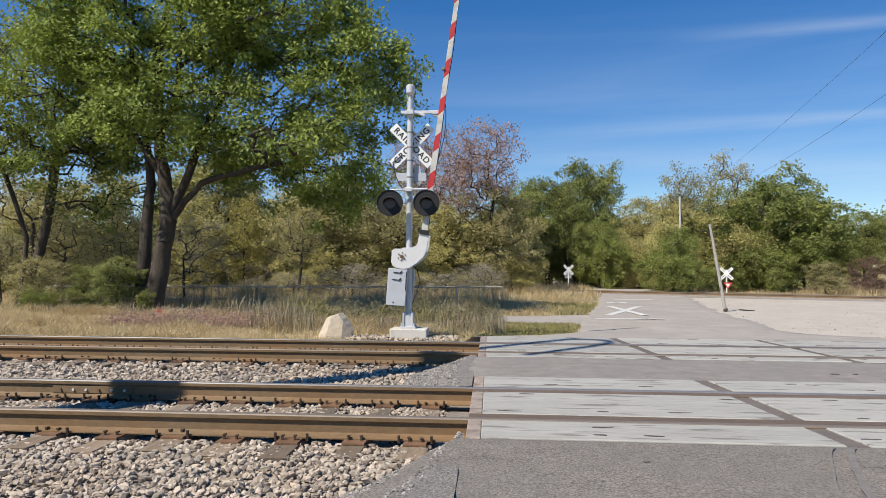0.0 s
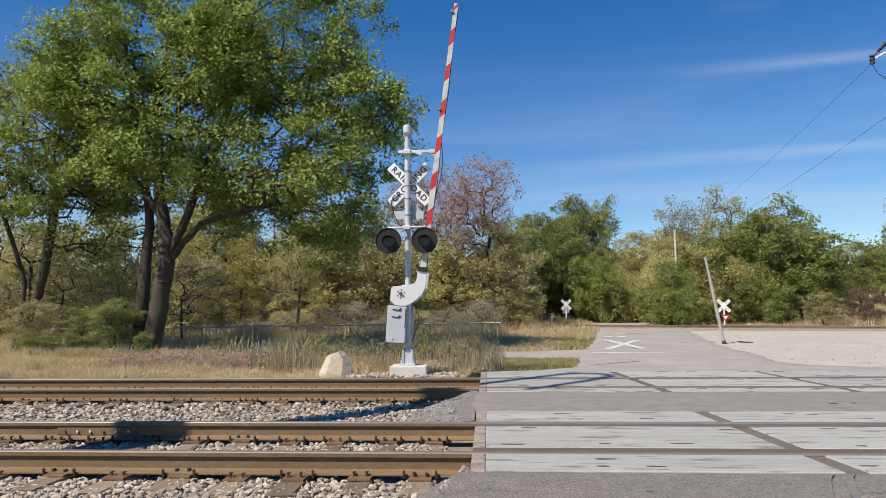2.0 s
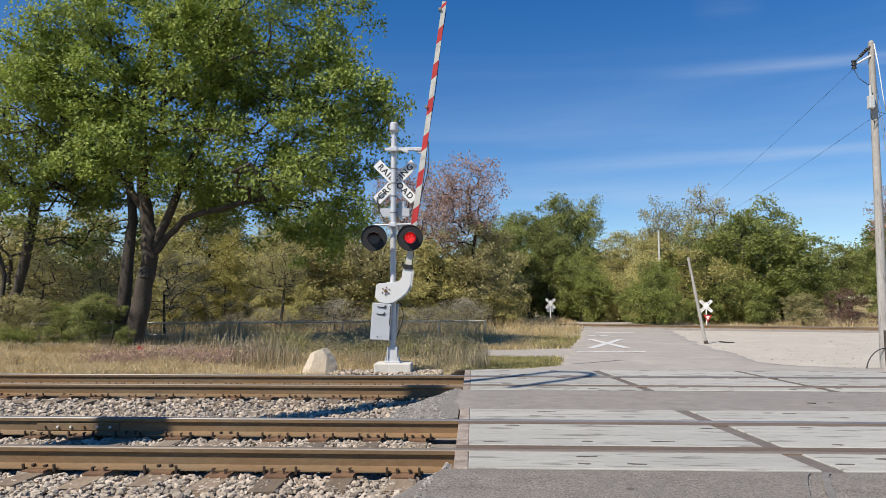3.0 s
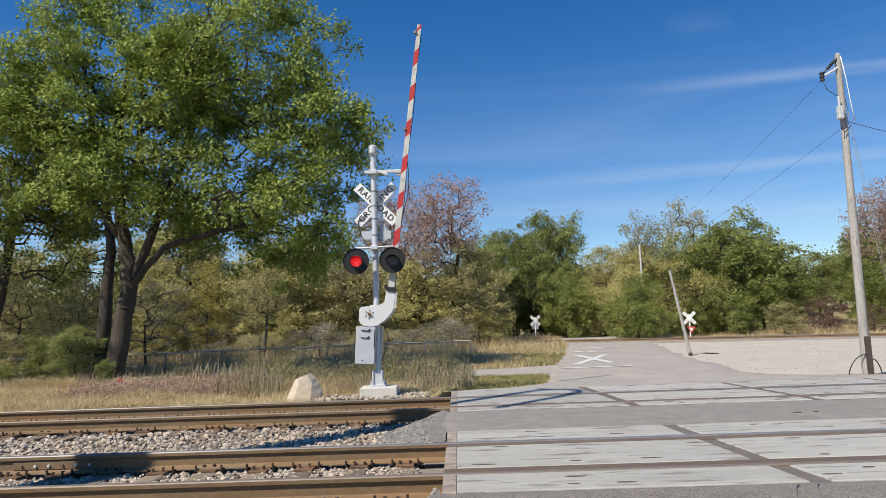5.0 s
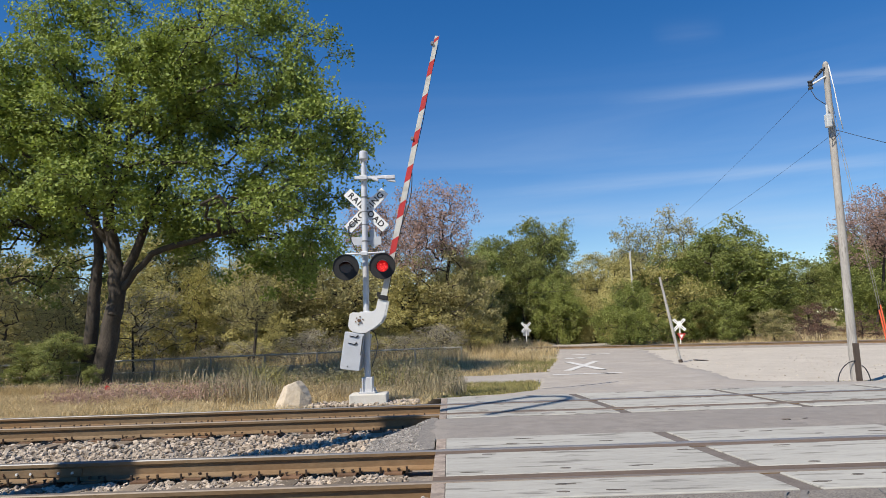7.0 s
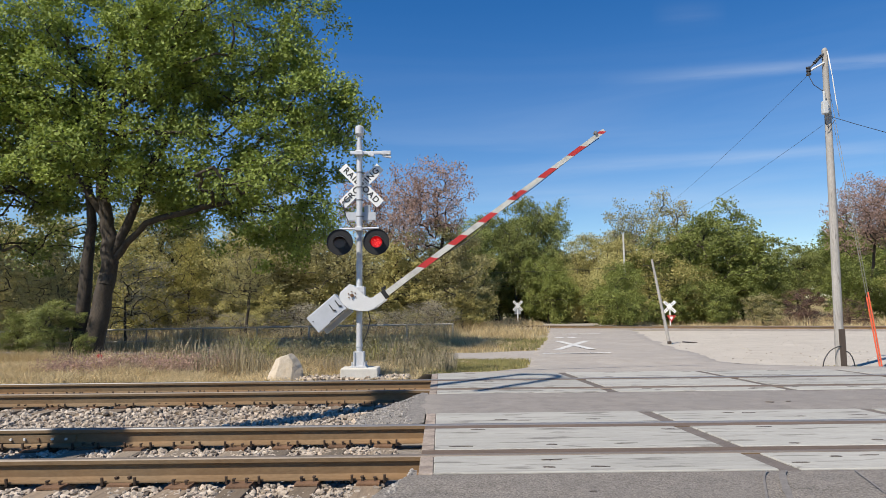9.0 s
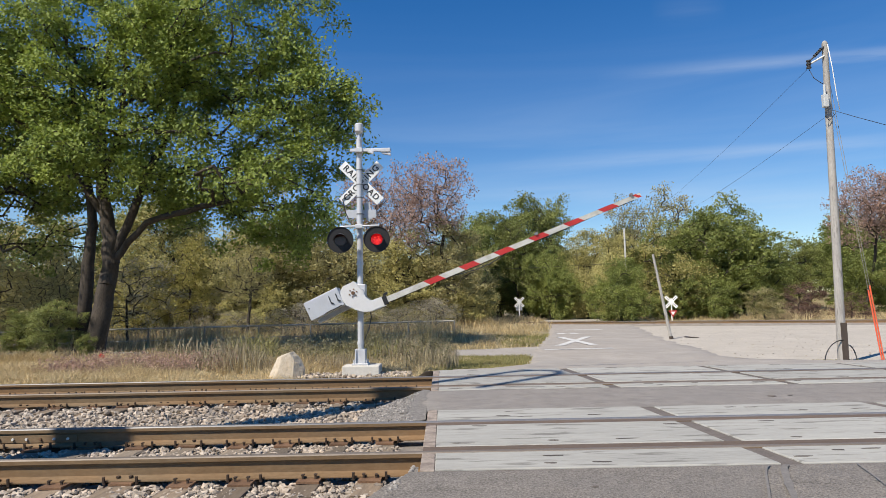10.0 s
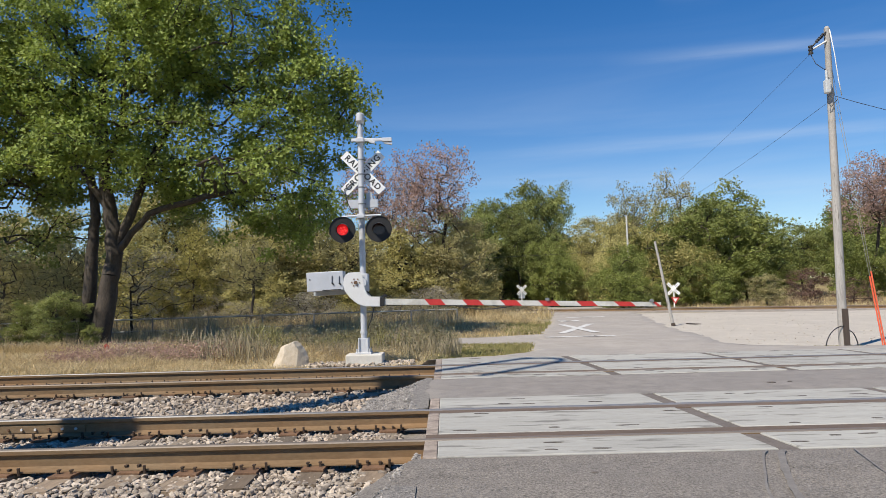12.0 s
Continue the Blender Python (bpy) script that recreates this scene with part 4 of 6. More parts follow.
part("arm_cable", bm, M["wire"], gate, "thin black cable along the arm")
bm = bmesh.new()
path_tube(bm, [(2.2, -0.24, -0.49), (2.45, -0.24, -0.53), (2.75, -0.24, -0.565), (3.05, -0.24, -0.56), (3.3, -0.24, -0.525), (3.5, -0.24, -0.485)], 0.011, 6)
part("arm_cable", bm, M["wire"], gate, "black cable sagging below the arm")
bm = bmesh.new()
path_tube(bm, [(0.1, -0.06, 0.5), (0.2, -0.1, 0.75), (0.26, -0.12, 1.0), (0.2, -0.1, 1.25), (0.08, -0.05, 1.35)], 0.012, 6)
part("signal_cable", bm, M["wire"], signal, "loose black signal cable")
bm = bmesh.new()
path_tube(bm, [(-0.06, -0.04, 3.0), (-0.22, 0.1, 3.15), (-0.34, 0.1, 3.4), (-0.4, 0.1, 3.7), (-0.2, 0.1, 3.85)], 0.012, 6)
part("signal_cable", bm, M["wire"], signal, "loose black signal cable")
bm = bmesh.new()
tube(bm, (0, -0.25, HUB[1]), (0, 0.24, HUB[1]), 0.11, n=18)
box(bm, (0, 0.0, HUB[1]), (0.26, 0.3, 0.4), bevel=0.015)
part("gate_drive", bm, M["silver"], signal, "silver gate drive casting round the mast")

# ---- boulder and stones at the base ----
def boulder(name, seed, s, at, label, mat="boulder"):
    """A broken block of rock: a ball cut by planes, roughened."""
    rng = random.Random(seed)
    bm = bmesh.new()
    bmesh.ops.create_icosphere(bm, subdivisions=5, radius=1.0)
    cuts = [(Vector(n).normalized(), d) for n, d in (((-0.3, 0, 1), 0.74), ((0.8, -0.2, 0.6), 0.8), ((-0.9, -0.1, 0.35), 0.76), ((0.15, -1, 0.2), 0.62), ((-0.7, -0.8, 0.3), 0.74), ((0.8, -0.8, 0.1), 0.76))]
    cuts += [(Vector((rng.uniform(-1, 1), rng.uniform(-1, 1), rng.uniform(-0.6, 1))).normalized(), rng.uniform(0.82, 0.92)) for _ in range(10)]
    for v in bm.verts:
        p = v.co.copy()
        for nrm, d in cuts:
            over = p.dot(nrm) - d
            if over > 0:
                p -= nrm * over * 0.9
        p *= 1 + 0.035 * noise.noise(p * 4 + Vector((seed, 3, 0))) + 0.015 * noise.noise(p * 13)
        v.co = Vector((p.x * s[0] * (1.0 - 0.2 * p.z), p.y * s[1], p.z * s[2]))
    return solid(name, bm, M[mat], label, "rock", at=at)


boulder("boulder", 9, (0.39, 0.38, 0.46), pose(-3.48, 15.05, -0.13, 0, 2, 0), "pale tan limestone boulder beside the track")

# ---- plants ----
def crown_points(rng, blobs, clusters, hollow, lumps, lump, loose):
    """Clump centres in the crown's blobs, gathered on the upper shells of lumps, and the way each one faces."""
    vol = (blobs[:, 3] * blobs[:, 4] * blobs[:, 5]) ** 0.75

    def inside(n, lo):
        which = rng.choice(len(blobs), n, p=vol / vol.sum())
        d = rng.normal(size=(n, 3))
        d /= np.linalg.norm(d, axis=1)[:, None]
        return blobs[which, :3] + d * (rng.uniform(lo, 1.0, n) ** hollow)[:, None] * blobs[which, 3:]

    if not lumps:
        c = inside(clusters, 0.1)
        return c, np.tile((0.0, 0.0, 1.0), (clusters, 1))
    # the lumps keep apart from one another
    trial = inside(lumps * 4, 0.12)
    kept = [trial[0]]
    for p in trial[1:]:
        if len(kept) < lumps and min(np.linalg.norm(np.array(kept) - p, axis=1)) > lump * 0.72:
            kept.append(p)
    kept = np.array(kept)
    size = lump * rng.uniform(0.6, 1.3, len(kept))
    of = rng.choice(len(kept), clusters, p=size ** 2 / (size ** 2).sum())
    d = rng.normal(size=(clusters, 3)) + np.array((0, 0, 0.45))
    d /= np.linalg.norm(d, axis=1)[:, None]
    c = kept[of] + d * (size[of] * rng.uniform(0.5, 1.1, clusters))[:, None] * np.array((1, 1, 0.82))
    # a share of the clumps fills the room between the lumps
    free = rng.uniform(0, 1, clusters) < loose
    c[free] = inside(int(free.sum()), 0.25)
    d[free] = (0, 0, 0.6)
    return c, d


def tree_meshes(seed, blobs, trunk, clusters, leaves, leaf, clump, leaf_mat, twig=1.0, bark="bark", up=0.35, hollow=0.42, sides=6, corners=3, lumps=0, lump=1.2, loose=0.4, girth=()):
    """A branching skeleton grown towards clump centres inside the crown's blobs, and leaves round each clump.
    blobs: (x, y, z, rx, ry, rz) from the tree's foot; trunk: points of the stems; girth: their radii at foot and tip."""
    rng = np.random.default_rng(seed)
    centres, facing = crown_points(rng, np.array(blobs, float), clusters, hollow, lumps, lump, loose)
    nodes, parent, stout = [], [], []
    for number, stem in enumerate(trunk):
        last, first = -1, len(nodes)
        if nodes:
            gap = np.linalg.norm(np.array(nodes) - np.array(stem[0]), axis=1)
            last = int(np.argmin(gap)) if gap.min() < 0.5 else -1
        for a, b in zip(stem[:-1], stem[1:]):
            for s in np.linspace(0, 1, 5)[(1 if last >= 0 else 0):]:
                nodes.append(np.array(a) * (1 - s) + np.array(b) * s + rng.normal(0, 0.03, 3))
                parent.append(last)
                last = len(nodes) - 1
        if girth:
            stout += list(np.linspace(*girth[number], len(nodes) - first))
    top = np.array(trunk[0][-1])
    order = np.argsort(np.linalg.norm(centres - top, axis=1))
    for i in order:
        c = centres[i]
        P = np.array(nodes)
        dist = np.linalg.norm(P - c, axis=1) + 1.6 * np.maximum(0, P[:, 2] - c[2]) + np.where(P[:, 2] < top[2] * 0.45, 3.0, 0)
        k = int(np.argmin(dist))
        a, L = P[k], np.linalg.norm(c - P[k])
        last, steps = k, max(2, int(L / 0.8) + 1)
        side = rng.normal(0, 0.12 * L, 3)
        for s in np.linspace(0, 1, steps + 1)[1:]:
            q = a * (1 - s) + c * s + side * math.sin(s * math.pi) + np.array((0, 0, up * L * 0.3 * math.sin(s * math.pi)))
            nodes.append(q)
            parent.append(last)
            last = len(nodes) - 1
    n = len(nodes)
    load = np.ones(n)
    for i in range(n - 1, 0, -1):
        if parent[i] >= 0:
            load[parent[i]] += load[i]
    rads = 0.011 * twig * load ** 0.46
    rads[:len(stout)] = np.maximum(rads[:len(stout)], stout) if stout else rads[:0]
    ids = np.array([i for i in range(n) if parent[i] >= 0])
    P = np.array(nodes)
    A, B = P[np.array(parent)[ids]], P[ids]
    W = B - A
    W /= np.maximum(np.linalg.norm(W, axis=1), 1e-5)[:, None]
    U = np.cross(W, (0.3, 0.9, 0.31))
    U /= np.linalg.norm(U, axis=1)[:, None]
    V = np.cross(W, U)
    ang = np.arange(sides) * math.tau / sides
    ring = np.cos(ang)[None, :, None] * U[:, None] + np.sin(ang)[None, :, None] * V[:, None]
    rb = rads[ids]
    ra = np.minimum(rads[np.array(parent)[ids]], rb * 1.35)
    # the foot flares a little
    ra = ra * (1 + 0.5 * np.clip(1 - A[:, 2] / 0.7, 0, 1))
    lo = (A - W * (0.3 * ra)[:, None])[:, None] + ring * ra[:, None, None]
    hi = B[:, None] + ring * rb[:, None, None]
    verts = np.concatenate((lo, hi), 1).reshape(-1, 3)
    k = np.arange(sides)
    quad = np.stack((k, (k + 1) % sides, sides + (k + 1) % sides, sides + k), 1)
    faces = (quad[None] + (np.arange(len(ids)) * 2 * sides)[:, None, None]).reshape(-1, 4)
    wood = raw_mesh("trunk", verts, faces, M[bark], True)
    per = rng.poisson(leaves, clusters)
    cen = np.repeat(centres, per, axis=0)
    size = np.repeat(rng.uniform(0.55, 1.3, clusters), per)[:, None]
    pos = cen + np.clip(rng.normal(size=cen.shape), -1.5, 1.5) * size * clump * np.array((1, 1, 0.7))
    return wood, leaf_mesh("crown", pos, leaf, leaf_mat, rng, corners, np.repeat(facing, per, axis=0) if lumps else None)


def leaf_mesh(name, pos, leaf, leaf_mat, rng, corners=3, facing=None):
    m = len(pos)
    nrm = rng.normal(size=(m, 3)) + np.array((-0.3, -0.35, 0.6))
    if facing is not None:
        nrm = nrm * 0.8 + facing * 0.75
    nrm /= np.linalg.norm(nrm, axis=1)[:, None]
    u = np.cross(nrm, rng.normal(size=(m, 3)))
    u /= np.linalg.norm(u, axis=1)[:, None]
    v = np.cross(nrm, u)
    s = leaf * rng.uniform(0.55, 1.25, (m, 1))
    if corners == 3:
        q = np.stack((pos - u * s * 0.6, pos + u * s * 0.35 + v * s * 0.42, pos + u * s * 0.35 - v * s * 0.42), axis=1)
        return raw_mesh(name, q.reshape(-1, 3), np.arange(m * 3).reshape(m, 3), M[leaf_mat])
    # a folded four-cornered leaf
    q = np.stack((pos - u * s * 0.5, pos + v * s * 0.3 + nrm * s * 0.08, pos + u * s * 0.5, pos - v * s * 0.3 + nrm * s * 0.08), axis=1)
    return raw_mesh(name, q.reshape(-1, 3), np.arange(m * 4).reshape(m, 4), M[leaf_mat])


def plant(name, meshes, at, label, category="tree", group=""):
    t = thing(name, label, category, at, group)
    part("trunk", meshes[0], None, t)
    part("crown", meshes[1], None, t)
    return t


def blades(name, n, spot, height, width, mat, label, seed, bend=0.35):
    """Grass or stalks: n bent blades; spot(rng, n) gives their feet."""
    rng = np.random.default_rng(seed)
    p = spot(rng, n)
    n = len(p)
    h = height(p, rng) if callable(height) else rng.uniform(0.5, 1.0, n) * height
    a = rng.uniform(0, math.tau, n)
    w = np.stack((np.cos(a), np.sin(a), np.zeros(n)), 1) * width
    b = rng.normal(size=(n, 3)) * np.array((1, 1, 0)) * (bend * h)[:, None]
    z = np.array((0, 0, 1.0))
    mid = p + b * 0.35 + z * (h * 0.6)[:, None]
    tip = p + b + z * h[:, None]
    v = np.stack((p - w, p + w, mid + w * 0.7, mid - w * 0.7, tip), 1).reshape(-1, 3)
    i = np.arange(n)[:, None] * 5
    tri = np.concatenate((i + np.array((0, 1, 2)), i + np.array((0, 2, 3)), i + np.array((3, 2, 4))), 0)
    return solid(name, raw_mesh(name, v, tri, mat), None, label, "grass", "stuff")


def stones(name, n, spot, size, mat, label, seed):
    rng = np.random.default_rng(seed)
    bm = bmesh.new()
    bmesh.ops.create_icosphere(bm, subdivisions=1, radius=1.0)
    bv = np.array([v.co[:] for v in bm.verts])
    bf = np.array([[v.index for v in f.verts] for f in bm.faces])
    bm.free()
    kinds = []
    for k in range(14):
        s = bv + rng.normal(0, 0.22, bv.shape)
        kinds.append(s)
    kinds = np.array(kinds)
    p = spot(rng, n)
    n = len(p)
    sh = kinds[rng.integers(0, 14, n)]
    sc = (size * rng.uniform(0.45, 1.25, (n, 1)) * rng.uniform(0.6, 1.15, (n, 3)) * np.array((1, 1, 0.75)))
    a = rng.uniform(0, math.tau, n)
    v = sh * sc[:, None, :]
    ca, sa = np.cos(a)[:, None], np.sin(a)[:, None]
    v = np.stack((v[..., 0] * ca - v[..., 1] * sa, v[..., 0] * sa + v[..., 1] * ca, v[..., 2]), -1) + p[:, None, :]
    f = (bf[None] + np.arange(n)[:, None, None] * len(bv)).reshape(-1, 3)
    return solid(name, raw_mesh(name, v.reshape(-1, 3), f, mat), None, label, "ballast", "stuff")

# ---- trees ----
# the large tree left of the signal: several stems from one foot
BIG = tree_meshes(11, [(0.4, 0, 12.6, 2.8, 3.0, 2.3), (-2.2, 0, 10.4, 2.6, 3.6, 2.0), (5.3, 0, 11.6, 3.2, 3.4, 2.7), (2.7, 0, 11.1, 2.4, 3.4, 2.2), (7.6, 0, 8.8, 2.3, 3.0, 2.2), (5.0, -0.4, 8.6, 3.0, 3.4, 2.0),
                       (7.4, -0.5, 6.0, 1.9, 2.6, 2.1), (8.6, -0.3, 7.0, 1.2, 1.8, 1.3), (4.5, -0.4, 6.0, 2.0, 2.4, 1.0), (-3.6, 0.0, 8.4, 2.6, 3.4, 2.2), (0.8, -2.2, 9.2, 2.8, 2.0, 1.6), (-0.2, 0, 14.5, 1.0, 0.9, 0.8),
                       (-1.9, 0, 13.6, 0.6, 0.5, 0.7), (5.9, 0, 14.1, 0.9, 0.8, 0.7), (2.5, 0, 14.0, 0.5, 0.4, 0.7), (2.2, 1.0, 6.6, 2.0, 2.6, 1.2), (-4.6, 0.0, 6.0, 1.6, 2.0, 1.2), (8.2, -0.4, 5.0, 1.0, 1.2, 0.9), (7.7, 0, 10.0, 1.9, 2.4, 1.6), (8.6, -0.2, 5.4, 1.1, 1.3, 1.3), (6.6, 0, 4.4, 1.2, 1.2, 0.8), (0.2, -2.4, 7.0, 1.8, 1.2, 0.9), (1.6, 1.6, 7.8, 2.6, 1.8, 1.7), (-1.6, 1.6, 7.0, 2.2, 1.6, 1.5),
                       (-2.7, 0, 13.2, 0.4, 0.4, 0.5), (-3.3, 0, 12.2, 0.4, 0.4, 0.5), (0.1, 0, 15.3, 0.4, 0.4, 0.6), (2.5, 0, 14.7, 0.35, 0.35, 0.6), (4.4, 0, 14.0, 0.4, 0.4, 0.5), (7.0, 0, 13.5, 0.4, 0.4, 0.5), (8.5, 0, 11.5, 0.45, 0.4, 0.5), (9.2, 0, 9.4, 0.5, 0.4, 0.5)],
                  [[(0.15, 0, 0), (0.5, 0, 2.0), (0.78, 0, 3.6), (0.55, 0, 5.2), (0.3, 0, 6.6), (0.2, 0, 9.5), (0.5, 0, 12.0)], [(-0.4, 0.3, 0), (-0.28, 0.3, 3.0), (-0.15, 0.3, 5.0), (-0.6, 0.4, 8.0), (-1.2, 0.5, 10.6)],
                   [(0.55, 0, 5.2), (-0.5, -0.2, 6.8), (-1.1, -0.3, 8.0), (-2.8, -0.5, 9.0), (-4.0, -0.6, 9.8)], [(0.78, 0, 3.6), (1.7, 0.2, 6.2), (2.6, 0.3, 8.4), (3.4, 0.2, 11.0)],
                   [(0.78, 0, 3.6), (2.2, -0.4, 5.0), (4.3, -0.6, 5.5), (6.2, -0.5, 5.8)], [(0.3, 0, 6.6), (1.1, -0.4, 8.2), (1.5, -0.5, 10.5)]],
                  1250, 125, 0.15, 0.33, "leaf_big", 0.72, hollow=0.36, corners=4, lumps=135, lump=1.15, loose=0.3,
                  girth=((0.4, 0.1), (0.29, 0.07), (0.14, 0.05), (0.19, 0.06), (0.14, 0.05), (0.12, 0.04)))
plant("deciduous_tree", BIG, pose(-13.1, 25.0, LOW - 0.05), "large spreading green tree with several stems in dry grass")
SIDE = tree_meshes(12, [(2.4, 0, 8.0, 3.4, 3.0, 3.2), (-2.5, 0, 9.0, 3.4, 3.0, 3.4), (1.2, 0, 11.0, 2.6, 2.6, 1.8), (4.0, 0, 5.0, 2.4, 2.0, 1.6)],
                   [[(0, 0, 0), (0.9, 0, 2.4), (1.3, 0, 4.4), (1.6, 0, 7.0)], [(0, 0, 0), (0.2, 0.2, 3.0), (-1.0, 0, 6.5)]],
                   300, 80, 0.15, 0.36, "leaf_green", 1.0, lumps=34, lump=1.0)
plant("deciduous_tree", SIDE, pose(-19.8, 27.0, LOW - 0.05), "leaning thin tree with sparse yellow-green leaves")


def kind_of_tree(seed, mat, shape, clusters=230, leaves=90, leaf=0.18, clump=0.42, twig=1.2, lumps=30, lump=1.15, loose=0.45):
    """A tree about ten metres high, one metre of width per metre of blob."""
    rng = random.Random(seed)
    blobs = {
        "round": [(0, 0, 6.2, 3.6, 3.4, 3.4), (-1.8, 0.4, 4.2, 2.6, 2.4, 2.8), (1.9, -0.3, 4.4, 2.6, 2.5, 2.9), (0.3, 0, 8.2, 2.0, 2.0, 1.8)],
        "broad": [(-2.2, 0, 5.0, 3.2, 3.0, 3.6), (2.4, 0, 5.4, 3.2, 3.0, 3.6), (0, 0.3, 7.4, 2.8, 2.8, 2.6), (0, -0.5, 2.8, 4.0, 2.6, 2.2)],
        "tall": [(0, 0, 7.0, 2.6, 2.6, 3.2), (0.6, 0, 4.2, 2.4, 2.2, 2.6), (-0.8, 0, 8.2, 1.8, 1.8, 1.7), (-1.0, 0.2, 2.6, 2.0, 1.9, 1.9)],
        "open": [(0.8, 0, 8.0, 2.6, 2.4, 2.2), (-0.8, 0, 6.6, 2.2, 2.2, 2.2), (2.0, 0, 6.2, 1.6, 1.6, 1.6)],
        "bush": [(0, 0, 3.6, 4.0, 3.4, 3.6), (-2.4, 0, 2.2, 2.8, 2.6, 2.4), (2.5, 0, 2.6, 2.8, 2.6, 2.7), (0.7, 0, 6.4, 2.4, 2.4, 2.6)],
    }[shape]
    blobs = [tuple(v * rng.uniform(0.88, 1.12) if i > 1 else v + rng.uniform(-0.4, 0.4) for i, v in enumerate(b)) for b in blobs]
    lean = rng.uniform(-0.8, 0.8) + (0.9 if shape == "open" else 0)
    stem = [[(0, 0, 0), (lean * 0.4, 0, 1.8), (lean * 0.8, 0.1, 3.6), (lean, 0, 5.4)]]
    return tree_meshes(seed, blobs, stem, clusters, leaves, leaf, clump, mat, twig, sides=4, lumps=lumps, lump=lump, loose=loose)


KINDS = {
    "olive": [kind_of_tree(31, "leaf_olive", "broad"), kind_of_tree(32, "leaf_olive", "bush")],
    "dark": [kind_of_tree(33, "leaf_dark", "tall"), kind_of_tree(34, "leaf_dark", "round")],
    "green": [kind_of_tree(35, "leaf_green", "round", 260, 95), kind_of_tree(36, "leaf_green", "bush", 260, 95)],
    "bright": [kind_of_tree(37, "leaf_bright", "bush", 260, 95), kind_of_tree(38, "leaf_bright", "tall")],
    "shrub": [kind_of_tree(39, "leaf_shrub", "bush", 210, 70, 0.19), kind_of_tree(40, "leaf_shrub", "broad", 210, 70, 0.19)],
    "weed": [kind_of_tree(81, "leaf_weed", "bush", 210, 60, 0.15, 0.5), kind_of_tree(82, "leaf_weed", "broad", 210, 60, 0.15, 0.5)],
    "redbush": [kind_of_tree(47, "leaf_red", "bush", 140, 60), kind_of_tree(48, "leaf_red", "broad", 140, 60)],
    "gold": [kind_of_tree(45, "leaf_gold", "bush", 150, 60), kind_of_tree(46, "leaf_gold", "tall", 140, 60)],
    "rust": [kind_of_tree(41, "leaf_rust", "open", 330, 28, 0.12, 0.3, 0.5, 0), kind_of_tree(42, "leaf_rust", "open", 310, 28, 0.12, 0.3, 0.5, 0)],
    "pale": [kind_of_tree(71, "leaf_pale", "bush", 110, 60, 0.15, 0.5), kind_of_tree(72, "leaf_pale", "broad", 110, 60, 0.15, 0.5)],
    "thin": [kind_of_tree(43, "leaf_shrub", "open", 230, 22, 0.16, 0.36, 0.9, 0), kind_of_tree(44, "leaf_shrub", "tall", 230, 22, 0.16, 0.36, 0.9, 0)],
}
WORDS = {"weed": "dull gray-green weeds before the fence", "pale": "pale grayish-brown thicket of dead weeds behind the fence", "redbush": "dark reddish-brown bush beyond the gravel lot", "gold": "tree with yellowing leaves at the wood's edge", "olive": "olive-green tree thick to the ground at the wood's edge", "dark": "dark green tree in the wood behind the road", "green": "dense rounded green tree beyond the gravel lot",
         "bright": "fresh green leafy tree at the wood's edge", "shrub": "dull olive shrub among the trees", "rust": "half-bare tree with rusty brown leaves", "thin": "nearly bare tree with a few pale leaves"}
FAR = {k: [kind_of_tree(51 + i, "leaf_" + k, shape, 130, 60, 0.3, 0.55), kind_of_tree(61 + i, "leaf_" + k, "bush", 130, 60, 0.3, 0.55)] for i, (k, shape) in enumerate((("dark", "round"), ("olive", "broad"), ("green", "round"), ("shrub", "bush")))}
count = 0


def wood(rows, group="trees of the wood"):
    """Rows of x, y, height, width against height, kind."""
    global count
    for x, y, high, wide, kind in rows:
        count += 1
        me = (FAR if group.startswith("far") else KINDS)[kind][count % 2]
        s = high / 10
        at = pose(x, y, ground_z(x, y) - 0.1, 0, 0, (count * 137) % 360 if kind not in ("rust",) else 0) @ Matrix.Diagonal((s * wide, s * wide, s, 1))
        plant("shrub" if kind == "shrub" else "deciduous_tree", me, at, WORDS[kind], "shrub" if kind == "shrub" else "tree", group)


# behind the signal and the large tree
wood([(-39.8, 56.2, 9.2, 1.2, "shrub"), (-31.6, 51.5, 9.8, 1.1, "olive"), (-21, 50, 9.5, 1.1, "dark"), (-19.9, 49.1, 10.3, 1.0, "olive"), (-15.2, 53.8, 12.6, 0.9, "olive"), (-11.1, 51.5, 10.9, 0.9, "shrub"),
      (-6.6, 55.0, 9.2, 1.1, "olive"), (-3.0, 50.3, 7.1, 1.2, "olive"), (-0.2, 50, 8.2, 1.0, "shrub"), (-5.0, 54, 14.0, 0.85, "rust"), (-1.4, 50, 13.6, 0.85, "rust"), (1.2, 53.8, 8.0, 0.9, "olive")])
# along the far track, either side of the road
wood([(1.2, 64, 8.8, 1.0, "olive"), (4.6, 74, 10.6, 0.8, "dark"), (10.4, 82, 13.6, 0.85, "dark"), (13.5, 84, 13.4, 0.8, "dark"), (8.2, 72, 9.6, 0.8, "dark"), (11.0, 69, 9.4, 0.75, "bright"),
      (15.2, 70, 9.2, 0.7, "olive"), (18.6, 66, 12.6, 0.75, "thin"), (22.8, 66, 12.8, 0.75, "thin"), (13.7, 51.5, 6.2, 0.95, "bright"), (14.7, 53.6, 5.2, 0.9, "bright"), (16.4, 60, 8.2, 0.9, "olive"), (19.5, 58, 9.4, 0.9, "olive"), (24.2, 58.5, 10.2, 1.1, "green"), (22.6, 56.6, 5.6, 1.1, "green"), (26.4, 57.0, 5.8, 1.1, "green"), (20.6, 57.2, 5.4, 1.1, "green")])
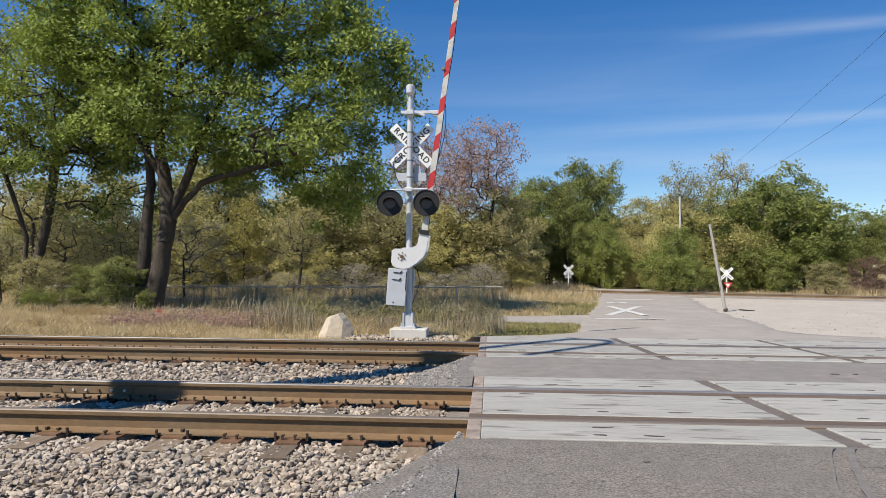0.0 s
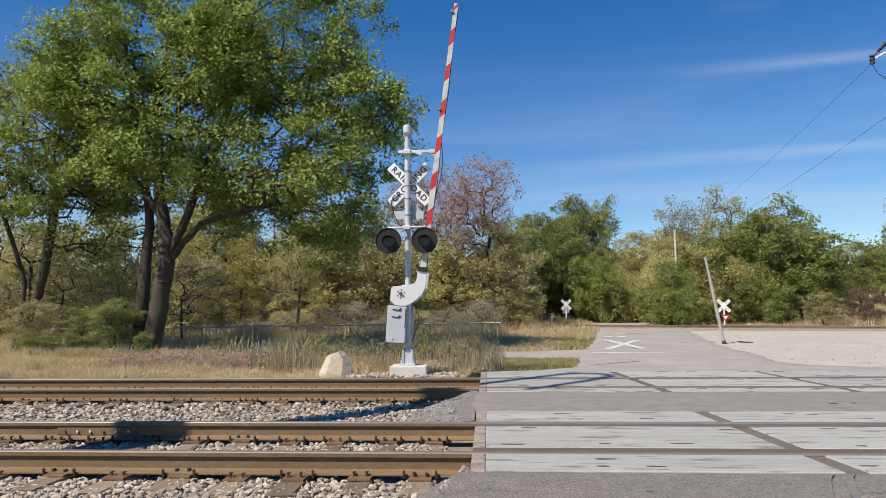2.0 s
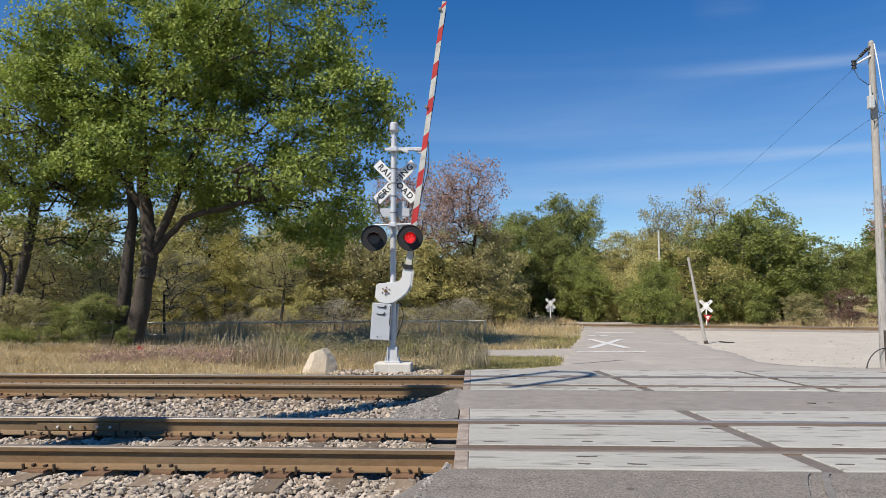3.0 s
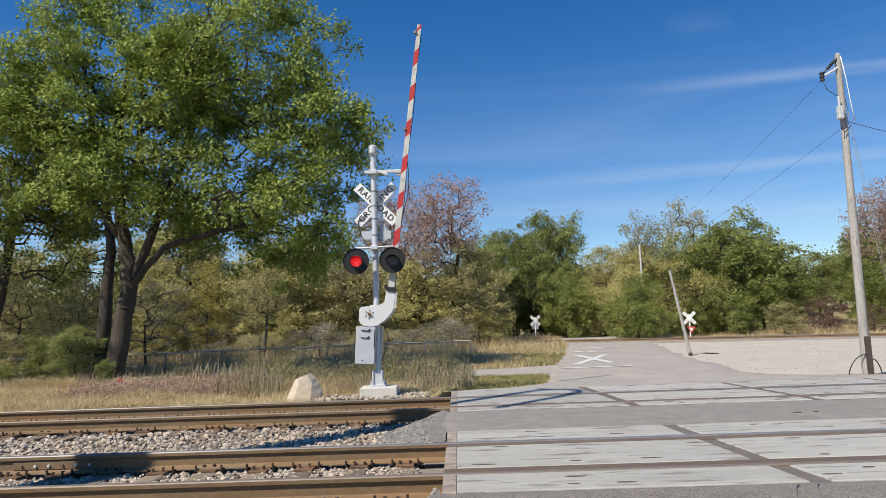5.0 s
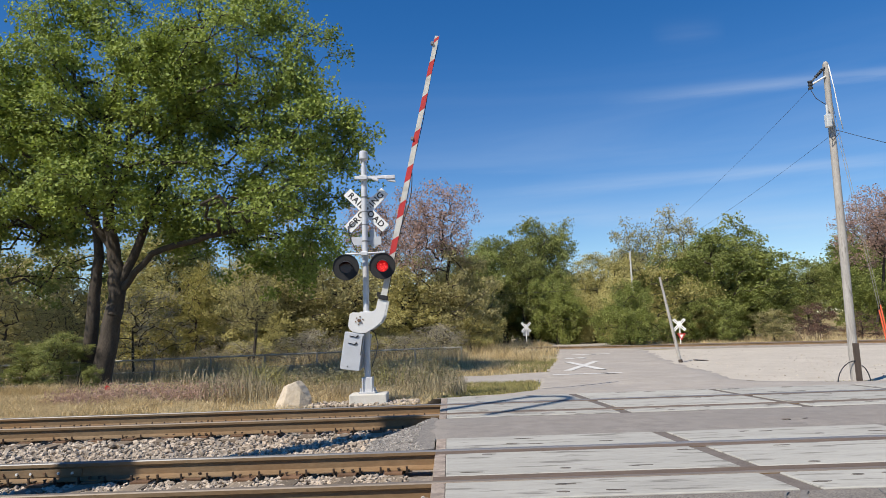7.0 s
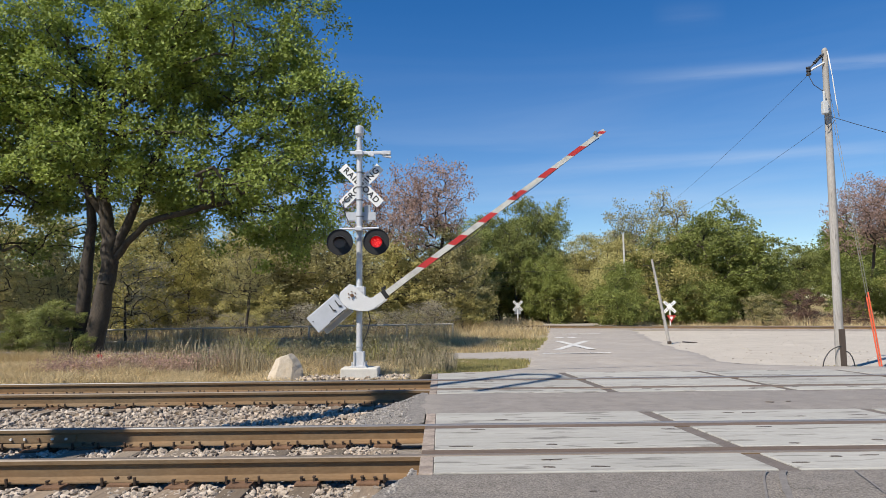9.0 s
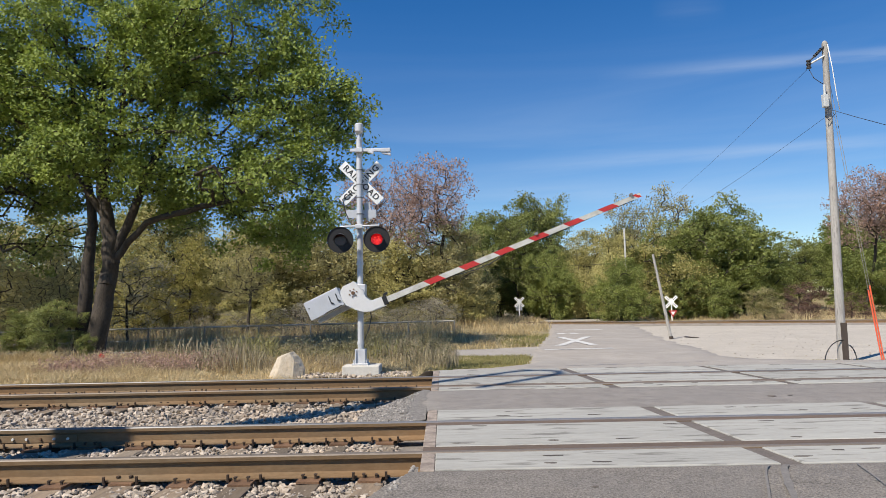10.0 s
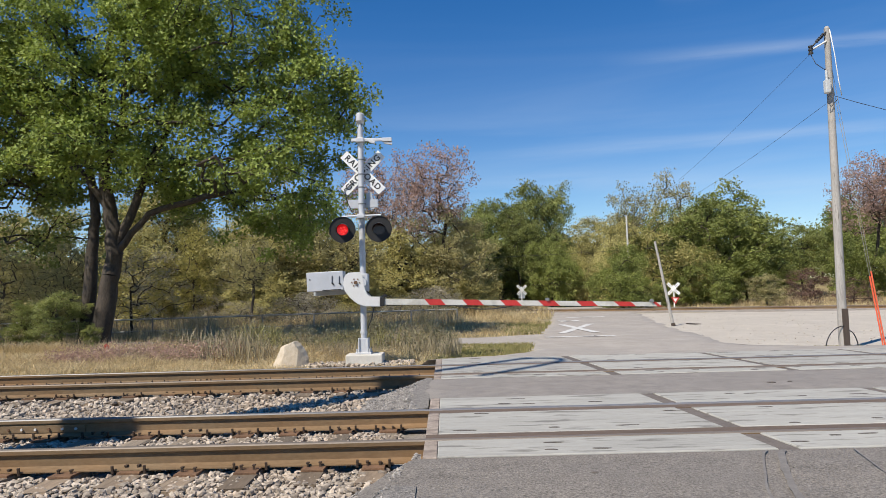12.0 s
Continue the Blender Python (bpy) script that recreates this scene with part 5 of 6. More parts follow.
wood([(20.4, 59.5, 8.6, 1.0, "green"), (27.0, 60, 8.8, 0.9, "green"), (26.5, 50, 3.0, 1.3, "redbush"), (29.0, 53, 3.0, 1.3, "redbush"), (31.0, 51, 2.4, 1.4, "redbush"), (23.5, 49, 2.6, 1.3, "shrub"), (43, 84, 7.2, 1.0, "bright"), (37, 92, 10, 1.0, "dark"),
      (48, 78, 9, 1.0, "green"), (37.6, 60, 14.0, 0.85, "rust"), (41.5, 60, 13.5, 0.9, "rust"), (38.5, 62, 7.4, 1.0, "green"), (43, 58, 7.6, 1.0, "olive"), (35.2, 66, 6.6, 1.0, "dark"), (46.5, 60, 9, 1.0, "green"), (33, 88, 9, 1.1, "dark"), (38, 76, 5, 1.2, "bright"), (54, 80, 9, 1.1, "dark")])
# the closing belt behind
rng = random.Random(15)
wood([(-95 + k * 7.5 + rng.uniform(-2, 2), 92 + rng.uniform(-6, 14), rng.uniform(8.5, 11.5), rng.uniform(0.95, 1.2), rng.choice(("dark", "olive", "dark", "green"))) for k in range(30) if not 12 < -95 + k * 7.5 < 14], "far belt of trees")
wood([(-70 + k * 6.0 + rng.uniform(-2, 2), 60 + rng.uniform(-4, 8), rng.uniform(6, 8.5), rng.uniform(1.1, 1.4), rng.choice(("olive", "shrub"))) for k in range(13)], "far belt of trees")
wood([(-60 + k * 5.2 + rng.uniform(-1.5, 1.5), 74 + rng.uniform(-4, 6), rng.uniform(5, 7.5), rng.uniform(1.2, 1.5), rng.choice(("shrub", "olive", "green"))) for k in range(27) if not 8 < -60 + k * 5.2 < 17], "far belt of trees")
wood([(-28.1, 44.5, 4.8, 1.1, "gold"), (-21.6, 46.8, 5.8, 1.0, "bright"), (-13.1, 49.1, 5.8, 1.0, "gold"), (-9.8, 50.3, 5.3, 1.2, "bright"), (-4.7, 49.1, 4.6, 1.2, "olive"), (-7.5, 49.1, 7.4, 0.9, "gold")])
wood([(18 + k * 5.4 + rng.uniform(-1.5, 1.5), 100 + rng.uniform(-3, 8), rng.uniform(6, 8), rng.uniform(1.2, 1.5), rng.choice(("dark", "olive", "green"))) for k in range(13)], "far belt of trees")
wood([(10.5, 90, 10, 0.9, "dark"), (14.5, 92, 10, 0.9, "green"), (13.6, 76, 8.6, 0.75, "bright"), (7.6, 84, 10, 0.9, "green"), (2.8, 68, 10.2, 0.9, "green"), (6.0, 73, 10.6, 0.85, "dark"), (9.4, 78, 11.0, 0.8, "bright"), (12.6, 79, 10.6, 0.8, "green"), (16.0, 74, 10.2, 0.85, "olive"), (17.2, 64, 9.4, 0.8, "olive")])
wood([(-30 + k * 4.0 + rng.uniform(-1, 1), 64 + rng.uniform(-2, 6), rng.uniform(7.5, 9.5), rng.uniform(1.0, 1.25), rng.choice(("dark", "olive", "green", "olive"))) for k in range(7)], "far belt of trees")
# low growth at the large tree's foot
wood([(-14.0, 24.4, 2.0, 1.25, "dark"), (-15.6, 25.2, 1.7, 1.4, "dark"), (-18.6, 26.4, 2.2, 1.2, "shrub"), (-12.6, 23.9, 0.9, 1.3, "dark"), (-17.2, 24.6, 1.3, 1.4, "green")], "undergrowth")
wood([(-4.6, 21.2, 0.9, 1.9, "weed"), (-3.2, 20.8, 0.8, 1.9, "weed"), (-0.9, 21.5, 1.3, 1.3, "weed"), (-2.3, 21.6, 1.1, 1.6, "weed"), (-6.9, 22.2, 1.1, 1.7, "weed"), (-0.3, 20.4, 0.9, 1.5, "weed"), (-9.4, 23.5, 1.0, 1.8, "weed")], "low bushes in the grass")
# pale brush between the fence and the wood
wood([(-24.0, 45.0, 2.8, 1.7, "pale"), (-19.4, 47.4, 3.7, 1.4, "pale"), (-15.4, 48.2, 3.4, 1.5, "pale"), (-11.5, 47.7, 3.0, 1.6, "pale"), (-7.7, 46.3, 2.6, 1.6, "pale"), (-4.2, 45.2, 2.2, 1.8, "pale"),
      (-0.9, 46.8, 2.5, 1.6, "pale"), (-17.8, 49.8, 5.3, 1.1, "olive"), (-14.0, 51.7, 6.4, 1.1, "gold"), (-8.7, 52.2, 5.8, 1.2, "shrub"), (-1.4, 43.3, 1.5, 1.8, "shrub"), (1.6, 48.6, 3.0, 1.3, "olive")], "brush behind the fence")
wood([(-17.2, 40.5, 3.0, 1.5, "gold"), (-13.5, 40.0, 2.8, 1.6, "pale"), (-10.8, 39.6, 3.0, 1.5, "olive"), (-8.3, 40.4, 2.6, 1.6, "pale"), (-19.8, 41.0, 3.4, 1.4, "olive"), (-15.2, 42.0, 4.0, 1.3, "gold"), (-5.2, 41.5, 2.8, 1.5, "olive")], "brush behind the fence")

wood([(-13.0 + k * 1.75 + 0.3 * (k % 3), 36.4 + 0.35 * k, 1.5 + 0.25 * ((k * 5) % 4), 2.0, "pale") for k in range(8)], "brush behind the fence")
# the dim thicket behind the large tree
rng = random.Random(91)
wood([(-36 + k * 2.9 + rng.uniform(-1, 1), 39 + rng.uniform(-2, 5) + 0.25 * k, rng.uniform(5.0, 8.5), rng.uniform(0.95, 1.3), rng.choice(("gold", "olive", "shrub", "thin", "olive", "thin"))) for k in range(11)], "thicket behind the large tree")
wood([(-20.5, 31.0, 4.6, 1.1, "thin"), (-17.3, 31.5, 5.2, 1.0, "thin"), (-15.4, 33.0, 4.6, 1.1, "pale"), (-21.8, 28.6, 3.6, 1.2, "thin"), (-16.6, 28.6, 3.4, 1.3, "thin"), (-10.4, 35.6, 5.4, 0.9, "thin"), (-7.6, 44.0, 6.4, 0.9, "olive")], "thicket behind the large tree")

# ---- ballast, grass, weeds ----
def ballast_spot(x0, x1, y0, y1, power=1.0):
    def spot(rng, n):
        x = x1 - (x1 - x0) * rng.uniform(0, 1, n) ** power
        y = rng.uniform(y0, y1, n)
        prof_y, prof_z = zip(*PROFILE)
        z = np.interp(y, prof_y, prof_z) + rng.uniform(0.0, 0.045, n)
        keep = np.ones(n, bool)
        for r in (R1, R2, R3, R4):
            keep &= np.abs(y - r) > 0.1
        edge = np.interp(y, (3.6, 4.7, 5.3, 7.6, 8.2, 9.6, 10.1, 13.2), (-1.3, -0.75, -0.4, -0.45, -0.85, -0.8, -0.42, -0.6))
        keep &= x < edge - np.abs(rng.normal(0, 0.25, n))
        # the ties' tops stay mostly bare
        for ya, yb, lo in ((R1, R2, -0.62), (R3, R4, -0.6)):
            off = np.abs((x - lo) / 0.52 - np.round((x - lo) / 0.52)) * 0.52
            keep &= ~((off < 0.095) & (y > ya - 0.56) & (y < yb + 0.56) & (rng.uniform(0, 1, n) < 0.3))
        return np.stack((x, y, z), 1)[keep]
    return spot


def scatter(x0, x1, y0, y1, z, where=None):
    def spot(rng, n):
        p = np.stack((rng.uniform(x0, x1, n), rng.uniform(y0, y1, n), np.full(n, z)), 1)
        return p if where is None else p[where(p, rng)]
    return spot


stones("ballast_stones", 34000, ballast_spot(-7, -0.2, 3.4, 8.6, 1.1), 0.03, M["stone"], "pale gray and pinkish crushed ballast stones", 21)
stones("ballast_stones", 17000, ballast_spot(-13, -0.2, 8.2, 14.3, 1.1), 0.038, M["stone"], "pale gray crushed ballast stones between the tracks", 22)


def on_shoulder(rng, n):
    out_ = []
    for k in range(n):
        name = "shoulder_1" if k % 2 else "shoulder_2"
        _, y0, y1, _, _ = TOES[name]
        out_.append(shoulder_point(name, rng.uniform(0, 1) ** 1.3 * 0.8, rng.uniform(y0, y1)))
    return np.array(out_)


stones("loose_gravel", 4500, on_shoulder, 0.016, M["chip"], "fine loose gravel on the shoulder", 23)
stones("base_stones", 800, lambda rng, n: np.stack((rng.uniform(-3.2, -0.7, n), rng.uniform(14.55, 15.5, n), LOW + rng.uniform(0, 1, n) ** 0.5 * 0.19), 1), 0.05, M["stone"], "pale stones heaped round the signal's base", 24)


def off_road(p, rng, margin=0.25):
    left = np.interp(p[:, 1], *zip(*LEFT))
    right = np.interp(p[:, 1], *zip(*RIGHT))
    path = np.abs(p[:, 1] - np.interp(p[:, 0], (-20, -6, 0.8, 3.4), (28, 24.6, 23.3, 23.4))) < np.interp(p[:, 0], (-20, 0.8, 3.4), (1.0, 1.5, 2.5))
    return ((p[:, 0] < left - margin * rng.uniform(0.2, 1.6, len(p))) | (p[:, 0] > right + margin)) & ~path


def tufted(height, scale=0.5, seed=0.0):
    def h(p, rng):
        t = np.array([noise.noise((x * scale, y * scale, seed)) for x, y, _ in p])
        return height * np.clip(0.75 + 1.3 * t, 0.2, 1.6) * rng.uniform(0.5, 1.0, len(p))
    return h


blades("dry_grass", 90000, scatter(-17, 2.5, 13.9, 23.5, LOW, lambda p, r: off_road(p, r) & (p[:, 0] < -0.5 + 0.35 * (r.uniform(0, 1, len(p)) - 0.5))), tufted(0.36, 0.7), 0.008, M["dry_grass"], "dry golden grass along the track", 31, 0.65)
blades("dry_grass", 42000, scatter(-30, 5, 23.5, 42, LOW, off_road), tufted(0.36, 0.4), 0.012, M["dry_grass"], "dry golden grass below the trees", 32, 0.6)
blades("dry_grass", 40000, scatter(-12, 48, 40, 66, LOW, lambda p, r: off_road(p, r) & ((p[:, 0] < 8) | (p[:, 1] > 52.0 - 0.534 * (p[:, 0] - 9) + 2.2))), tufted(0.8, 0.25), 0.018, M["dry_grass"], "tall pale grass before the wood", 33, 0.5)
blades("green_grass", 14000, scatter(-0.6, 2.7, 15.6, 21.2, LOW, off_road), 0.16, 0.008, M["green_grass"], "short green grass at the road's edge", 34)
blades("green_grass", 9000, scatter(2.4, 5.6, 26.5, 35, LOW, off_road), 0.2, 0.012, M["green_grass"], "short green grass on the verge", 35)
blades("green_grass", 1200, scatter(9.4, 10.6, 16.6, 17.4, LOW), 0.14, 0.008, M["green_grass"], "short grass at the utility pole's foot", 38)
blades("weeds", 9000, scatter(-8.5, 0.4, 17.2, 21.3, LOW, off_road), tufted(0.7, 0.45, 4.0), 0.007, M["weed"], "tall brown weed stalks", 36, 0.2)
blades("weeds", 7000, scatter(-20, -3, 22, 33, LOW, off_road), tufted(0.62, 0.3, 9.0), 0.012, M["weed"], "tall brown weed stalks below the fence", 37, 0.2)


def seed_heads(name, n, spot, height, leaf, mat, label, seed):
    rng = np.random.default_rng(seed)
    p = spot(rng, n)
    foot = np.repeat(p, 14, axis=0)
    up = np.abs(rng.normal(0.62, 0.3, (len(foot), 1))) * height
    pos = foot + rng.normal(0, 0.07, foot.shape) * np.array((1, 1, 0)) + up * np.array((0, 0, 1.0))
    return solid(name, leaf_mesh(name, pos, leaf, mat, rng), None, label, "weeds", "stuff")


seed_heads("weed_leaves", 260, scatter(-7.5, 0.2, 17.5, 21.2, LOW, off_road), 0.7, 0.06, "leaf_weed", "dull leaves and seed heads on tall weeds", 41)
seed_heads("weed_leaves", 750, scatter(-10.5, -5.6, 17.2, 19.5, LOW), 0.42, 0.05, "leaf_rust", "reddish dry weeds in the grass", 43)


def in_lot(p, rng):
    y, x = p[:, 1], p[:, 0]
    return (x > np.interp(y, (17.6, 20, 25, 30, 42), (9.4, 8.4, 8.9, 10.0, 12.6))) & (x < 14 + rng.uniform(0, 1, len(p)) ** 2 * 16) & (y < 46 - 0.37 * (x - 13))


stones("gravel_stones", 900, scatter(8, 30, 17.4, 41, -0.405, in_lot), 0.028, M["lot_stone"], "loose pale stones on the gravel lot", 25)

blades("dry_grass", 6000, scatter(-0.7, 2.6, 15.3, 21.2, LOW, off_road), tufted(0.14, 0.9, 2.0), 0.008, M["dry_grass"], "short dry grass at the road's edge", 39, 0.7)
blades("weeds", 9000, scatter(-20, 1, 31, 41, LOW, off_road), tufted(1.0, 0.3, 6.0), 0.014, M["dry_grass"], "pale tall weeds behind the fence", 40, 0.3)
blades("weeds", 2600, scatter(-6.6, -0.6, 19.4, 22.4, LOW, off_road), tufted(0.85, 0.6, 3.0), 0.012, M["green_grass"], "tall dark green weeds before the fence", 44, 0.3)

# ---- road paint ----
def paint(lift, corners):
    bm = bmesh.new()
    bm.faces.new([bm.verts.new((x, y, road_z(y) + 0.012 + lift)) for x, y in corners])
    bmesh.ops.recalc_face_normals(bm, faces=bm.faces)
    return bm


cross = thing("road_marking", "worn white painted cross on the pale road", "road marking", kind="structure")
for (xa, ya), (xb, yb) in (((4.42, 25.8), (6.95, 32.4)), ((5.75, 25.8), (5.55, 32.4))):
    part("paint_stroke", paint(0.006 * (xa > 5), [(xa - 0.17, ya), (xa + 0.17, ya), (xb + 0.17, yb), (xb - 0.17, yb)]), M["marking"], cross)
for xa in (6.1, 6.75):
    part("paint_bar", paint(0, [(xa, 35.6), (xa + 0.42, 35.6), (xa + 0.44, 36.8), (xa + 0.02, 36.8)]), M["marking"], cross)
for y, xa, xb, w in ((23.6, 3.55, 5.95, 0.35), (40.5, 7.3, 9.6, 0.6)):
    line = thing("stop_line", "worn white painted line across the lane", "road marking", kind="structure")
    part("paint_stroke", paint(0, [(xa, y), (xb, y), (xb, y + w), (xa, y + w)]), M["marking"], line)

# ---- fence ----
fence = thing("fence", "low chain-link fence with pale pipe rails in weeds", "fence")
FA, FB = Vector((-21.0, 29.6, LOW)), Vector((0.6, 35.6, LOW))
for k in range(10):
    p = FA.lerp(FB, k / 9)
    bm = bmesh.new()
    tube(bm, p, p + Vector((0, 0, 0.9)), 0.04, n=8)
    part("post", bm, M["fence_pipe"], fence)
for z, r in ((0.86, 0.038), (0.3, 0.025)):
    bm = bmesh.new()
    tube(bm, FA + Vector((0, 0, z)), FB + Vector((0, 0, z)), r, n=8)
    part("pipe_rail", bm, M["fence_rail"], fence, "pale galvanized pipe rail")
bm = bmesh.new()
for k in range(110):
    p = FA.lerp(FB, (k + 0.5) / 151)
    for dx in (-0.4, 0.4):
        tube(bm, p + Vector((0, 0, 0.05)), p + Vector((dx, dx * 0.28, 0.84)), 0.003, n=3, caps=False)
tagged(part("wire_mesh", bm, M["fence_pipe"], fence, "gray chain-link wire"), kind="stuff")

# ---- far track ----
TA, TB = Vector((-14, 64.5, -0.26)), Vector((60, 25.0, -0.26))
way = (TB - TA).normalized()
cross_way = Vector((-way.y, way.x, 0))
heading = math.degrees(math.atan2(way.y, way.x))
far = thing("railway_track", "single rusty track crossing the road before the woods", "railway track", pose(*((TA + TB) / 2), 0, 0, heading), "railway tracks", "structure")
half_len = (TB - TA).length / 2
bm = bmesh.new()
prism(bm, [(-1.9, -0.19), (-1.3, -0.06), (1.3, -0.06), (1.9, -0.19)], -half_len, half_len)
bmesh.ops.rotate(bm, matrix=Matrix.Rotation(radians(-90), 3, "Z"), verts=bm.verts)
part("ballast_strip", bm, M["ballast_bed"], far, "low dark ballast strip")
for s in (-1, 1):
    part("rail", rail_mesh(2 * half_len, -half_len), None, far, "", pose(0, s * 0.75, 0.1))
for k in range(60):
    part("tie", tie_mes[k % 4], None, far, "", pose(-half_len + 8 + k * 1.1, 0, -0.045))


# ---- far signs ----
def far_crossbuck(x, y, z_sign, turn, yield_sign, plate):
    t = thing("crossbuck_sign", "small white crossbuck on a post at the far track", "sign", pose(x, y, LOW, 0, 0, turn), "far crossbuck signs")
    h = z_sign - LOW
    bm = bmesh.new()
    box(bm, (0, 0, h / 2 + 0.15), (0.09, 0.09, h + 0.3), bevel=0.01)
    part("post", bm, M["white"], t)
    for a, off in ((45, -0.06), (-45, -0.075)):
        bm = bmesh.new()
        box(bm, (0, off, h), (1.22, 0.012, 0.23), (0, a, 0), bevel=0.003)
        bl = part("blade", bm, M["white"], t, "white sign blade")
        for k in (-0.36, 0.36):
            bm = bmesh.new()
            c, s = math.cos(radians(a)), -math.sin(radians(a))
            box(bm, (k * c, off - 0.008, h + k * s), (0.34, 0.003, 0.03), (0, a, 0))
            part("text_bar", bm, M["lettering"], bl, "dark bar of small lettering")
    if plate:
        bm = bmesh.new()
        box(bm, (0, 0.06, h - 0.55), (0.6, 0.012, 0.5), bevel=0.003)
        part("sign_back", bm, M["gray_box"], t, "bare gray sign back")
    if yield_sign:
        bm = bmesh.new()
        prism(bm, [(-0.33, 0.28), (0.33, 0.28), (0, -0.28)], -0.075, -0.065)
        bmesh.ops.translate(bm, vec=(0.1, 0, h - 0.95), verts=bm.verts)
        tri = part("yield_plate", bm, M["red"], t, "red and white triangular yield plate")
        bm = bmesh.new()
        prism(bm, [(-0.17, 0.18), (0.17, 0.18), (0, -0.11)], -0.082, -0.076)
        bmesh.ops.translate(bm, vec=(0.1, 0, h - 0.95), verts=bm.verts)
        part("yield_centre", bm, M["white"], tri)
    return t


far_crossbuck(7.3, 64, 1.45, 8, False, True)
far_crossbuck(18.05, 53, 1.2, -25, True, False)

# ---- poles and wires ----
lean = thing("wooden_post", "leaning weathered wooden post at the road's edge", "post", pose(0, 0, 0))
bm = bmesh.new()
tube(bm, (9.95, 29.5, LOW), (9.78, 29.5, 0.6), 0.075, 0.07, 12)
tube(bm, (9.78, 29.5, 0.6), (9.32, 29.5, 3.32), 0.07, 0.05, 12)
part("shaft", bm, M["pole_wood"], lean)
bm = bmesh.new()
tube(bm, (9.96, 29.45, LOW - 0.05), (9.93, 29.45, -0.28), 0.1, 0.085, 12)
part("dark_foot", bm, M["dark_wood"], lean, "dark stained foot")
bm = bmesh.new()
box(bm, (11.1, 30.2, -0.385), (0.75, 0.1, 0.05), (0, 4, 18), bevel=0.012)
solid("wood_plank", bm, M["dark_wood"], "dark plank lying on the gravel", "plank")

white_pole = thing("far_pole", "pale slender pole rising above the trees", "pole", pose(15.0, 54.4, LOW))
bm = bmesh.new()
tube(bm, (0, 0, 0), (-0.05, 0, 7.7), 0.09, 0.07, 12)
part("shaft", bm, M["zinc"], white_pole)

UX, UY = 10.0, 17.0
pole = thing("utility_pole", "weathered gray wooden utility pole beside the gravel lot", "utility pole", pose(UX, UY, LOW))
bm = bmesh.new()
tube(bm, (0, 0, 0), (0.06, 0, 4.2), 0.112, 0.096, 16)
tube(bm, (0.06, 0, 4.2), (0.1, 0, 8.3), 0.096, 0.072, 16)
tube(bm, (0.1, 0, 8.3), (0.1, 0, 8.36), 0.072, 0.04, 16)
part("shaft", bm, M["pole_wood"], pole)
bm = bmesh.new()
box(bm, (0.03, -0.09, 0.5), (0.15, 0.07, 1.1), bevel=0.01)
part("cable_guard", bm, M["dark_wood"], pole, "dark cable guard at the foot")
bm = bmesh.new()
tube(bm, (0.04, -0.05, 7.95), (-0.38, -0.05, 7.72), 0.025, n=8)
part("side_arm", bm, M["galvanized"], pole)
bm = bmesh.new()
tube(bm, (0.04, -0.05, 8.2), (-0.36, -0.05, 7.8), 0.022, n=6)
for k in range(5):
    tube(bm, (-0.02 - k * 0.045, -0.05, 8.14 - k * 0.045), (-0.04 - k * 0.045, -0.05, 8.12 - k * 0.045), 0.042, n=10)
part("strain_insulator", bm, M["wire"], pole, "dark ribbed strain insulator")
bm = bmesh.new()
for k, r in enumerate((0.06, 0.045, 0.06, 0.045, 0.06)):
    tube(bm, (-0.38, -0.05, 7.62 + k * 0.045), (-0.38, -0.05, 7.655 + k * 0.045), r, n=12)
part("insulator", bm, M["wire"], pole, "dark ribbed insulator")
bm = bmesh.new()
box(bm, (-0.08, -0.16, 6.72), (0.13, 0.14, 0.34), bevel=0.02)
tube(bm, (-0.08, -0.16, 6.9), (-0.08, -0.16, 7.15), 0.03, n=10)
box(bm, (0.0, -0.1, 6.72), (0.1, 0.1, 0.2), bevel=0.01)
part("fuse_box", bm, M["porcelain"], pole, "small pale fuse box")
bm = bmesh.new()
path_tube(bm, [(0.12, -0.09, 8.25), (0.2, -0.1, 7.6), (0.26, -0.1, 6.9), (0.32, -0.09, 6.5)], 0.012, 6)
part("white_lead", bm, M["white"], pole, "thin white lead beside the shaft")
bm = bmesh.new()
path_tube(bm, [(-0.38, -0.05, 7.6), (-0.3, -0.1, 7.35), (-0.15, -0.15, 7.2), (-0.08, -0.16, 7.15)], 0.009, 6)
part("jumper_wire", bm, M["wire"], pole, "thin black jumper wire")
bm = bmesh.new()
path_tube(bm, [(-0.08, -0.2, 6.5), (-0.12, -0.2, 6.3), (0.0, -0.14, 6.2), (0.2, -0.1, 6.4)], 0.009, 6)
part("jumper_wire", bm, M["wire"], pole, "thin black jumper wires")
for side in (-1, 1):
    bm = bmesh.new()
    wide, high = (0.5, 0.62) if side < 0 else (0.22, 0.5)
    path_tube(bm, [(0.03 + side * (0.05 + wide * math.cos(a)), -0.12, high * math.sin(a)) for a in np.linspace(0, math.pi / 2, 9)], 0.014, 6)
    part("ground_cable", bm, M["wire"], pole, "black cable loop running into the ground")
for k, (dx, dy) in enumerate(((1.25, 0.3), (1.08, 0.12))):
    guy = thing("guy_wire", "steel guy wire with an orange guard", "guy wire", pose(UX, UY, LOW), "guy wires")
    top, foot = Vector((0.1, 0.02, 7.9 - 0.5 * k)), Vector((dx, dy, 0.0))
    bm = bmesh.new()
    tube(bm, foot, top, 0.006, n=6)
    part("strand", bm, M["fence_pipe"], guy)
    bm = bmesh.new()
    tube(bm, foot.lerp(top, 0.01), foot.lerp(top, 0.25), 0.019, n=8)
    part("guard", bm, M["orange"], guy, "bright orange guard tube")


